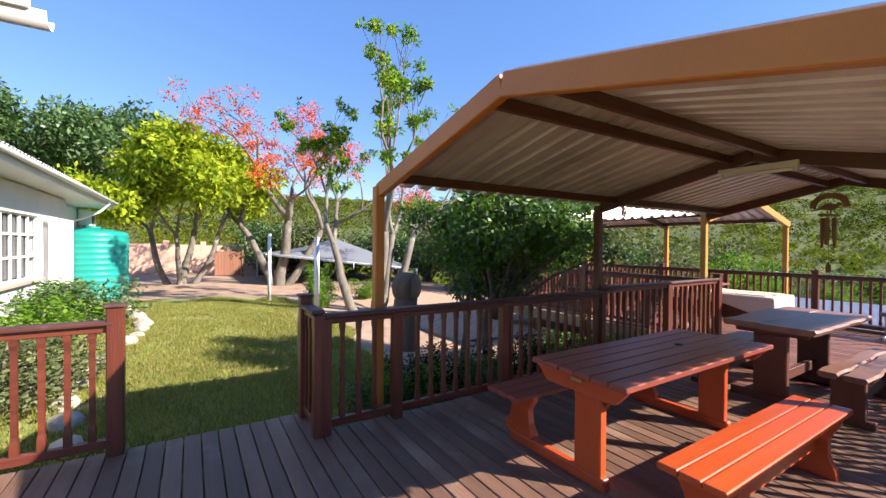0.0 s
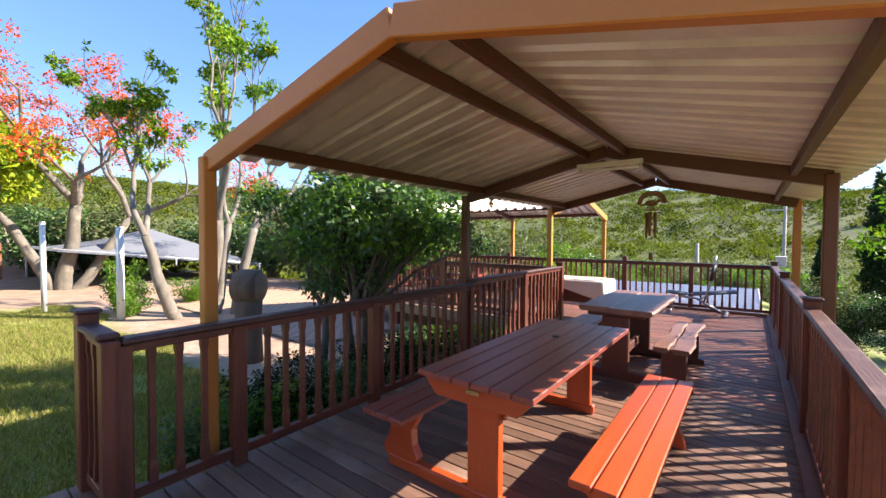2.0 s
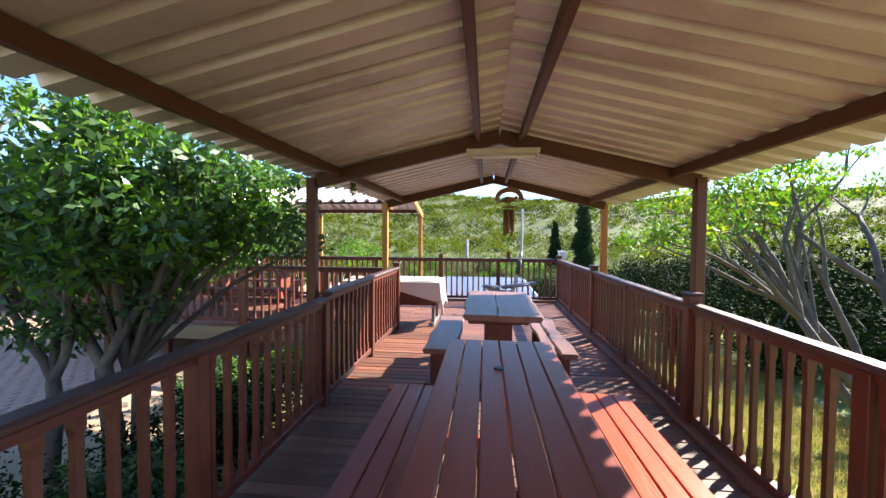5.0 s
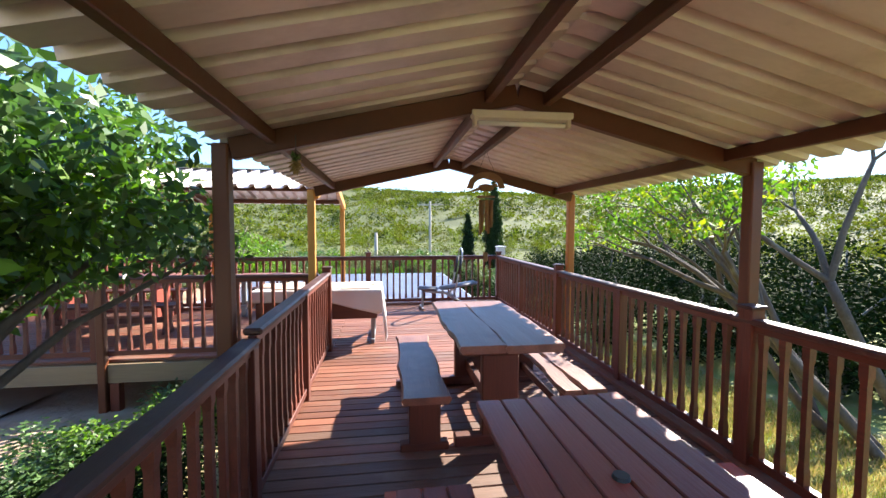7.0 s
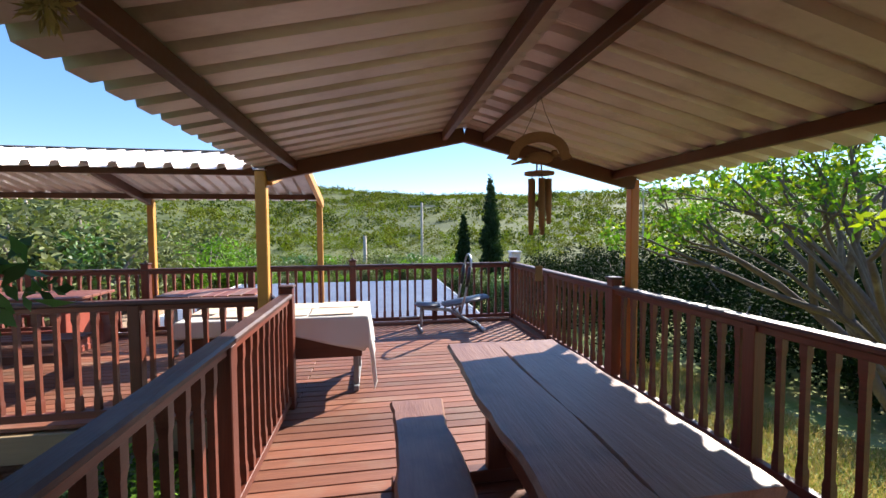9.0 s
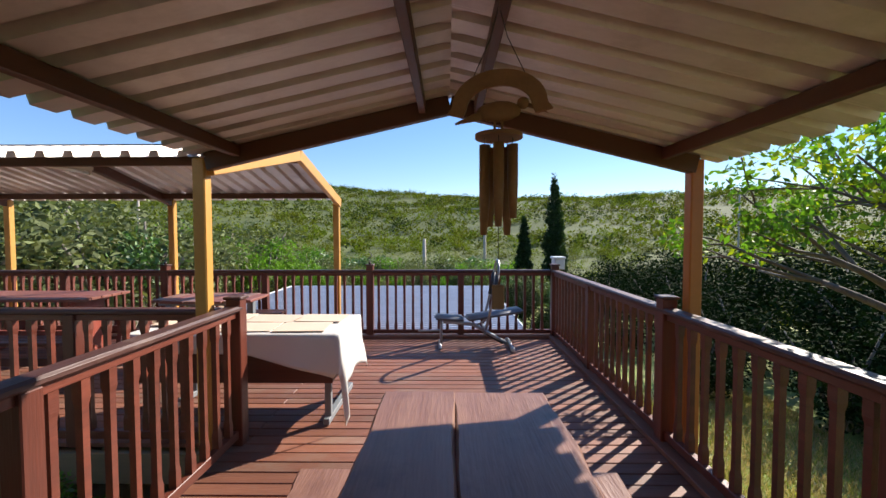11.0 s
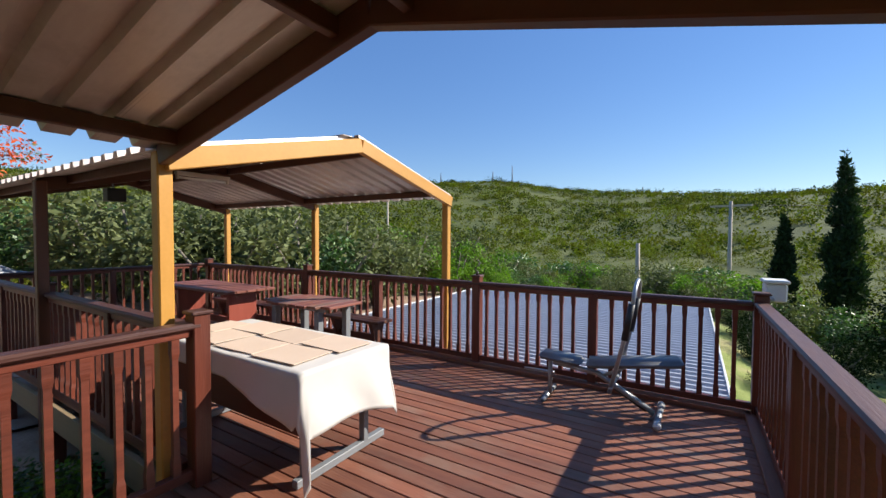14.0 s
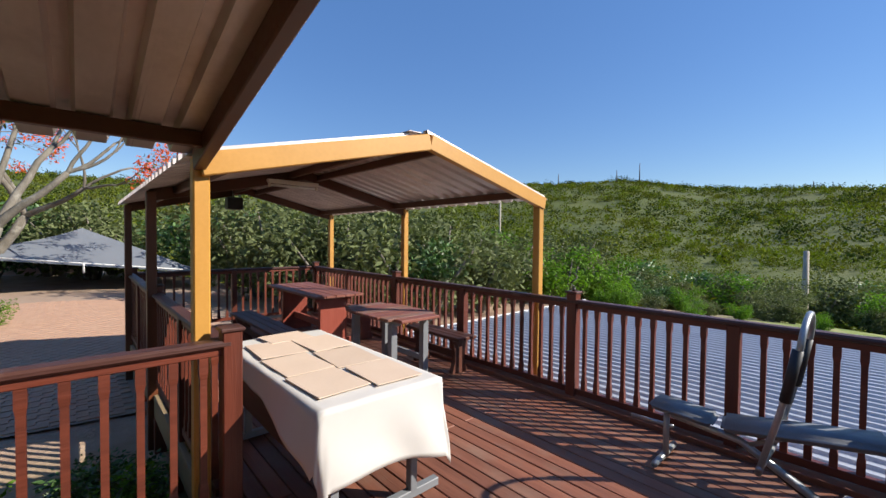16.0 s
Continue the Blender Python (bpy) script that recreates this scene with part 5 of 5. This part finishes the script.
# ---- lamps under the roofs ----


def batten(p0, p1, label):
    p0, p1 = Vector(p0), Vector(p1)
    root = thing("batten_light", (p0 + p1) / 2, label, "light fitting", "batten lights")
    m = along(p0, p1)
    ln = (p1 - p0).length
    out = [(-ln / 2, 0.035), (ln / 2, 0.035), (ln / 2, 0.0), (ln / 2 - 0.03, -0.01), (-ln / 2 + 0.03, -0.01), (-ln / 2, 0.0)]
    body = put("body", prism(out, 0.075, M["ivory"]), m, root, "ivory metal batten")
    u = (p1 - p0).normalized()
    tube("fluorescent_tube", [p0 + u * 0.04 + Vector((0, 0, -0.035)), p1 - u * 0.04 + Vector((0, 0, -0.035))], 0.015, M["tube"], root, "unlit glass tube")
    for q in (p0 + u * 0.02, p1 - u * 0.02):
        put("lampholder", cbox(0.022, 0.05, 0.06, M["ivory"], 0.004), Matrix.Translation((0, 0, -0.025)) @ along(q - u * 0.01, q + u * 0.01), body)


batten((4.275, 1.59, 2.215), (4.285, 2.21, 2.215), "unlit ivory fluorescent batten under the ridge")
batten((8.12, 5.93, 2.22), (8.74, 5.93, 2.22), "unlit ivory fluorescent batten under the second roof")
spk = thing("loudspeaker", (8.40, 8.36, 2.12), "small black loudspeaker hung under the roof", "loudspeaker")
put("cabinet", cbox(0.24, 0.18, 0.2, M["black"], 0.012), W[spk], spk)
beam("bracket", (8.40, 8.40, 2.2), (8.40, 8.44, 2.36), 0.03, 0.012, M["steel"], spk)
pod = thing("hanging_plant", (4.22, 3.20, 1.93), "small dry hanging plant with a green tuft tied to the rafter", "plant")
put("dry_tuft", leaf_mesh([(0, 0, -0.02, 0.02), (0, 0, -0.05, 0.014)], 150, 0.03, L["dry"], 3, droop=1.5, aspect=4), W[pod], pod)
put("green_tuft", leaf_mesh([(0, 0, 0.015, 0.02)], 80, 0.026, L["dark"], 4, droop=0.6, aspect=3), W[pod], pod)
tube("string", [(4.22, 3.20, 1.93), (4.22, 3.20, 2.06)], 0.003, M["wire"], pod, "", 5)

# small things on the railing
for y in (3.07, 6.06):
    fin = thing("post_ornament", (10.08, y, 1.068), "small twisted dark metal ornament on the railing post", "ornament", "post ornaments")
    tube("stem", [(10.08, y, 1.067), (10.08, y, 1.10)], 0.018, M["wire"], fin)
    tube("scroll", [(10.08 + 0.03 * math.cos(k * 0.9), y + 0.03 * math.sin(k * 0.9), 1.10 + 0.018 * k) for k in range(9)], [0.007] * 8 + [0.003], M["wire"], fin, "", 6)
bx = thing("meter_box", (10.32, 0.28, 0.8), "white plastic box on a bracket outside the railing corner", "box")
put("body", cbox(0.2, 0.15, 0.16, M["white"], 0.012), Matrix.Translation((10.32, 0.28, 1.05)), bx)
put("lid", cbox(0.24, 0.18, 0.03, M["white"], 0.008), Matrix.Translation((10.32, 0.28, 1.145)), bx)
beam("bracket", (10.10, 0.36, 0.99), (10.24, 0.30, 0.99), 0.03, 0.03, M["steel"], bx)

# ---- garden: log sculpture, poles, shade sails ----
tot = thing("log_sculpture", (3.2, 6.85, near_ground(3.2, 6.85) - 0.12), "upright log with a thick round log slice on top", "sculpture")
rng_l = random.Random(2)
put("log", tube_mesh([(0, 0, -0.1), (0.01, 0, 0.3), (0, 0.01, 0.7), (0, 0, 1.08)], [0.22, 0.19, 0.185, 0.2], M["log"], 18), W[tot], tot)
put("slice", tube_mesh([(-0.09, 0.16, 1.27), (-0.07, 0.13, 1.27), (0.0, 0, 1.27), (0.07, -0.13, 1.27), (0.09, -0.16, 1.27)], [0.22, 0.255, 0.27, 0.26, 0.235], M["log"], 22), W[tot], tot)
put("slice_face", tube_mesh([(0.0895, -0.159, 1.27), (0.096, -0.171, 1.27)], [0.215, 0.2], M["logend"], 22), W[tot], tot, "weathered sawn end grain")
stake = thing("garden_stake", (1.0, 5.4, near_ground(1.0, 5.4)), "thin pale wooden stake standing in the lawn", "stake")
tube("stick", [(1.0, 5.4, -0.5), (1.0, 5.41, 0.25), (0.99, 5.4, 0.72)], 0.018, M["beam"], stake)


def white_pole(x, y, top, r):
    z = near_ground(x, y)
    root = thing("steel_pole", (x, y, z), "white painted steel pole for the shade sails", "pole", "white poles")
    tube("shaft", [(x, y, z - 0.1), (x, y, top)], r, M["white"], root, "", 14)
    put("cap", tube_mesh([(0, 0, 0), (0, 0, 0.04)], [r * 1.15, r * 0.8], M["white"], 14), Matrix.Translation((x, y, top)), root)


white_pole(2.0, 14.2, 1.78, 0.055)
white_pole(2.95, 12.1, 1.66, 0.075)


def shade_sail(cx, cy, hx, hy, apex, eave, rise, label):
    root = thing("shade_sail", (cx, cy, -1.2), label, "shade sail")
    n = 20
    verts, faces = [], []
    for j in range(n + 1):
        for i in range(n + 1):
            u, v = 2 * i / n - 1, 2 * j / n - 1
            e = max(abs(u), abs(v))
            z = apex + (eave + rise * (1 - u) / 2 - apex) * (e ** 0.95) - 0.12 * (1 - min(abs(u), abs(v))) * e * (1 - e) * 2
            verts.append((cx + hx * u, cy + hy * v, z))
    for j in range(n):
        for i in range(n):
            a = j * (n + 1) + i
            faces.append((a, a + 1, a + n + 2, a + n + 1))
    bm = shell(verts, faces, 0.006)
    put("canopy", to_mesh(bm, M["sail"]), Matrix(), root, "taut grey shade cloth").matrix_basis = W[root].inverted()
    cs = [(cx - hx, cy - hy), (cx + hx, cy - hy), (cx + hx, cy + hy), (cx - hx, cy + hy)]
    for k in range(4):
        a, b = cs[k], cs[(k + 1) % 4]
        za, zb = (eave + 0.08 + (rise if q[0] < cx else 0.0) for q in (a, b))
        tube("edge_pipe", [(*a, za), (*b, zb)], 0.022, M["white"], root, "white edge pipe", 8)
        g = near_ground(*a)
        if a[0] > cx or a[1] > cy:
            tube("post", [(*a, g - 0.6), (*a, za + 0.04)], 0.04, M["white"], root, "white steel post", 8)
        mx, my = (a[0] + b[0]) / 2, (a[1] + b[1]) / 2
        tube("stub", [(mx, my, (za + zb) / 2 - 0.33), (mx, my, (za + zb) / 2 + 0.02)], 0.03, M["white"], root, "", 8)


shade_sail(6.6, 22.5, 3.5, 3.2, 1.85, 0.12, 0.82, "grey shade cloth stretched low over the parking bays on white pipes")


def paving():
    """Clay pavers in running bond between the garden and the second deck."""
    base = new("pavement", raw_mesh([(x, y, near_ground(x, y) + 0.034) for y in np.linspace(7.0, 22, 24) for x in np.linspace(4.4, 9.6, 8)],
                                    [(j * 8 + i, j * 8 + i + 1, j * 8 + i + 9, j * 8 + i + 8) for j in range(23) for i in range(7)], M["mortar"]))
    tagged(base, "sandy clay paving beside the deck", "pavement", kind="structure")
    rng = random.Random(6)
    vs, fs = [], []
    j, y = 0, 7.05
    while y < 17:
        x = 4.45 + (0.11 if j % 2 else 0)
        while x < (6.8 if y < 9.2 else 9.0):
            z = near_ground(x + 0.1, y + 0.05) + 0.046 + rng.uniform(-0.002, 0.003)
            b = len(vs)
            for (px, py, pz) in ((0, 0, -0.03), (0.212, 0, -0.03), (0.212, 0.102, -0.03), (0, 0.102, -0.03), (0.005, 0.005, 0), (0.207, 0.005, 0), (0.207, 0.097, 0), (0.005, 0.097, 0)):
                vs.append((x + px, y + py, z + pz))
            fs += [(b + 4, b + 5, b + 6, b + 7), (b, b + 1, b + 5, b + 4), (b + 1, b + 2, b + 6, b + 5), (b + 2, b + 3, b + 7, b + 6), (b + 3, b, b + 4, b + 7)]
            x += 0.22
        y += 0.11
        j += 1
    pv = put("paver", raw_mesh(vs, fs, M["brickp"]), Matrix(), None)
    tagged(pv, "weathered clay pavers laid in running bond", "pavers", kind="stuff")


paving()

# ---- house, tank, garden wall ----
hs = thing("house", (-5.5, 10.0, -0.4), "white single-storey house with barred windows and a pale tiled roof", "house")
HX, Y0, Y1 = -3.05, 3.4, 14.6
WZ0, WZ1, SILL, HEAD = -0.5, 2.62, 0.75, 2.05


def wall_with_openings():
    """The long garden wall, built of solid pieces round its windows."""
    wins = ((7.6, 9.0), (10.0, 12.35))
    y = Y0
    for a, b in wins:
        beam("wall", (HX, y, (WZ0 + WZ1) / 2), (HX, a, (WZ0 + WZ1) / 2), 0.22, WZ1 - WZ0, M["white"], hs)
        beam("wall", (HX, a, (WZ0 + SILL) / 2), (HX, b, (WZ0 + SILL) / 2), 0.22, SILL - WZ0, M["white"], hs)
        beam("wall", (HX, a, (HEAD + WZ1) / 2), (HX, b, (HEAD + WZ1) / 2), 0.22, WZ1 - HEAD, M["white"], hs)
        win = put("window", cbox(b - a, 0.012, HEAD - SILL, M["glass"], 0), along((HX - 0.05, a, (SILL + HEAD) / 2), (HX - 0.05, b, (SILL + HEAD) / 2)), hs, "dark glazed window with white glazing bars")
        n = round((b - a) / 0.47)
        for k in range(n + 1):
            yy = a + (b - a) * k / n
            beam("glazing_bar", (HX + 0.05, yy, SILL - 0.03), (HX + 0.05, yy, HEAD + 0.03), 0.045, 0.045, M["white"], win)
        for zz in (SILL, SILL + 0.45, SILL + 0.9, HEAD):
            beam("frame", (HX + 0.04, a, zz), (HX + 0.04, b, zz), 0.06, 0.05, M["white"], win)
        beam("sill", (HX + 0.14, a - 0.06, SILL - 0.06), (HX + 0.14, b + 0.06, SILL - 0.06), 0.12, 0.05, M["plaster"], hs)
        y = b
    beam("wall", (HX, y, (WZ0 + WZ1) / 2), (HX, Y1, (WZ0 + WZ1) / 2), 0.22, WZ1 - WZ0, M["white"], hs)
    beam("wall", (HX - 5.5, Y1, (WZ0 + WZ1) / 2), (HX, Y1, (WZ0 + WZ1) / 2), 0.22, WZ1 - WZ0, M["white"], hs)
    beam("wall", (HX - 0.35, Y1, (WZ0 + WZ1) / 2), (HX - 0.35, 19.2, (WZ0 + WZ1) / 2), 0.22, WZ1 - WZ0, M["white"], hs)
    screen = put("slatted_screen", cbox(2.2, 0.03, 0.06, M["white"], 0.004), along((HX + 0.2, 12.55, 0.55), (HX + 0.2, 14.75, 0.55)), hs, "tall white slatted screen")
    beam("screen_rail", (HX + 0.2, 12.55, 1.98), (HX + 0.2, 14.75, 1.98), 0.03, 0.06, M["white"], screen)
    for k in range(16):
        yy = 12.6 + 0.14 * k
        beam("slat", (HX + 0.23, yy, 0.45), (HX + 0.23, yy, 2.08), 0.02, 0.085, M["white"], screen)
    ac = put("air_conditioner", cbox(0.85, 0.32, 0.52, M["white"], 0.02), along((HX - 0.05, 17.7, 2.3), (HX - 0.05, 18.5, 2.3)), hs, "white outdoor air conditioner unit")
    put("fan_grille", tube_mesh([(0, 0, 0), (0.012, 0, 0)], [0.2, 0.19], M["black"], 24), Matrix.Translation((HX + 0.112, 18.05, 2.3)), ac, "dark round fan grille")


wall_with_openings()
put("soffit", cbox(14.6, 1.0, 0.03, M["white"], 0.002), along((HX + 0.15, 3.4, 2.66), (HX + 0.15, 18.0, 2.66)), hs)
beam("fascia", (HX + 0.66, 3.4, 2.74), (HX + 0.66, 18.0, 2.74), 0.03, 0.18, M["white"], hs)


def tiled_roof():
    """A pitched roof of rolled tiles in courses."""
    verts, faces = [], []
    ny, nx = 200, 14
    for i in range(nx + 1):
        for step in (0, 1):
            t = i / nx if step == 0 else min(1.0, (i + 1) / nx)
            for j in range(ny + 1):
                y = 3.4 + 14.6 * j / ny
                x = HX + 0.78 - 5.6 * t
                z = 2.80 + 0.36 * 5.6 * t + 0.02 * math.cos(j * math.pi) + (0.035 if step == 0 else 0.0)
                verts.append((x, y, z))
    w = ny + 1
    for r in range(2 * (nx + 1) - 1):
        for j in range(ny):
            faces.append((r * w + j, r * w + j + 1, (r + 1) * w + j + 1, (r + 1) * w + j))
    return raw_mesh(verts, faces, M["tile"])


put("roof", tiled_roof(), Matrix(), hs, "pale weathered roof tiles").matrix_basis = W[hs].inverted()


def gutter(p0, p1, r=0.06):
    m = along(p0, p1)
    ln = (Vector(p1) - Vector(p0)).length
    verts, faces = [], []
    for x in (-ln / 2, ln / 2):
        for k in range(11):
            a = math.pi + math.pi * k / 10
            verts.append((x, r * math.cos(a), r * math.sin(a)))
    for k in range(10):
        faces.append((k, k + 1, k + 12, k + 11))
    faces += [tuple(range(11)), tuple(range(21, 10, -1))]
    bm = shell(verts, faces[:10], 0.004)
    put("gutter", to_mesh(bm, M["white"], True), m, hs, "white half-round gutter")


gutter((HX + 0.74, 3.4, 2.80), (HX + 0.74, 18.0, 2.80))
tube("downpipe", [(HX + 0.74, 16.6, 2.74), (HX + 0.5, 16.6, 2.45), (HX - 0.18, 16.6, 2.1), (HX - 0.18, 16.6, -0.4)], 0.045, M["white"], hs, "white downpipe", 10)
gutter((-0.74, 3.12, 2.66), (-2.4, 3.12, 2.66), 0.07)
beam("verge_board", (-0.80, 3.05, 2.72), (-2.4, 3.05, 2.72), 0.03, 0.14, M["white"], hs)
put("porch_roof", cbox(1.6, 3.6, 0.05, M["tile"], 0.01), Matrix.Translation((-1.62, 1.35, 3.05)) @ Matrix.Rotation(radians(-9), 4, "X"), hs, "tiled roof edge over the deck")

tk = thing("water_tank", (-2.9, 17.6, -0.4), "teal ribbed plastic rainwater tank beside the house", "water tank")
prof = []
for k in range(12):
    z = 0.18 * k
    prof += [(z, 0.98), (z + 0.06, 0.95), (z + 0.12, 0.98)]
prof += [(2.2, 0.95), (2.26, 0.85), (2.34, 0.45), (2.36, 0.25)]
put("shell", tube_mesh([(0, 0, z) for z, _ in prof], [r for _, r in prof], M["tank"], 40), W[tk], tk)
put("lid", tube_mesh([(0, 0, 2.36), (0, 0, 2.42)], [0.24, 0.23], M["tank"], 24), W[tk], tk)

gw = thing("garden_wall", (0.5, 29.5, -0.4), "pink plastered garden wall with stepped panels", "wall", kind="structure")
for k in range(7):
    a = -7.0 + 1.9 * k
    beam("wall_panel", (a, 29.5, 0.55 - 0.05 * k), (a + 1.7, 29.5, 0.55 - 0.05 * k), 0.2, 2.0, M["plaster"], gw)
    beam("pier", (a + 1.8, 29.5, 0.6 - 0.05 * k), (a + 1.8, 29.4, 0.6 - 0.05 * k), 0.3, 2.3, M["plaster"], gw)
gt = thing("garden_gate", (1.5, 26.0, -0.4), "rust-brown sheet gate between posts", "gate")
for k in range(8):
    beam("gate_board", (1.15 + 0.15 * k, 26.0, -0.3), (1.15 + 0.15 * k, 26.0, 1.05), 0.14, 0.03, M["rust"], gt)
for x in (1.02, 2.36):
    beam("gate_post", (x, 26.0, -0.5), (x, 26.0, 1.15), 0.1, 0.1, M["rust"], gt)
for z in (0.0, 0.8):
    beam("gate_rail", (1.05, 26.03, z), (2.33, 26.03, z), 0.04, 0.06, M["rust"], gt)

# stones edging the lawn bed
rs = random.Random(3)
for k in range(16):
    bm = bmesh.new()
    bmesh.ops.create_icosphere(bm, subdivisions=2, radius=1)
    for v in bm.verts:
        v.co *= 1 + 0.25 * noise.noise(v.co * 1.7 + Vector((k * 3.1, 0, 0)))
    s = rs.uniform(0.10, 0.2)
    bmesh.ops.scale(bm, vec=(s, s * 1.2, s * 0.7), verts=bm.verts)
    x, y = -1.05 - 0.25 * math.sin(k * 0.5) - 0.02 * k, 5.0 + 0.62 * k
    ob = put("edging_stone", to_mesh(bm, M["stone"], False), Matrix.Translation((x, y, near_ground(x, y) + 0.03)))
    tagged(ob, "pale rough stone edging the garden bed", "stone", "bed edging stones")


# ---- distance: utility poles and masts ----
def utility_pole(x, y, top, arms=True):
    z = ground_z(x, y)
    root = thing("utility_pole", (x, y, z), "grey wooden utility pole on the hillside", "pole", "utility poles")
    tube("shaft", [(x, y, z - 0.3), (x, y, top)], [0.14, 0.10], M["stone"], root, "", 8)
    if arms:
        beam("crossarm", (x - 0.3, y - 1.1, top - 0.3), (x + 0.3, y + 1.1, top - 0.3), 0.1, 0.12, M["stone"], root)
    return Vector((x, y, top - 0.2))


p1 = utility_pole(38.0, -1.2, 3.9)
p2 = utility_pole(60.0, -38.0, 7.5)
p3 = utility_pole(46.0, 34.0, 7.2)
p4 = utility_pole(30.0, 3.4, 1.2, False)
cab = thing("power_lines", p1, "thin overhead power lines between the poles", "cable")
for a, b in ((p2, p1),):
    pts = [a.lerp(b, k / 16) - Vector((0, 0, 1.2 * (1 - (2 * k / 16 - 1) ** 2))) for k in range(17)]
    tube("cable", pts, 0.015, M["wire"], cab, "", 5)
for x, y, h in ((300.0, 120.0, 14.0), (282.0, 128.0, 9.0), (270.0, 166.0, 9.0), (310.0, 30.0, 5.0)):
    z = ground_z(x, y)
    mast = thing("radio_mast", (x, y, z), "thin lattice mast on the ridge", "mast", "ridge masts")
    tube("mast_pole", [(x, y, z - 1), (x, y, z + h)], [0.5, 0.2], M["wire"], mast, "", 6)

boards()
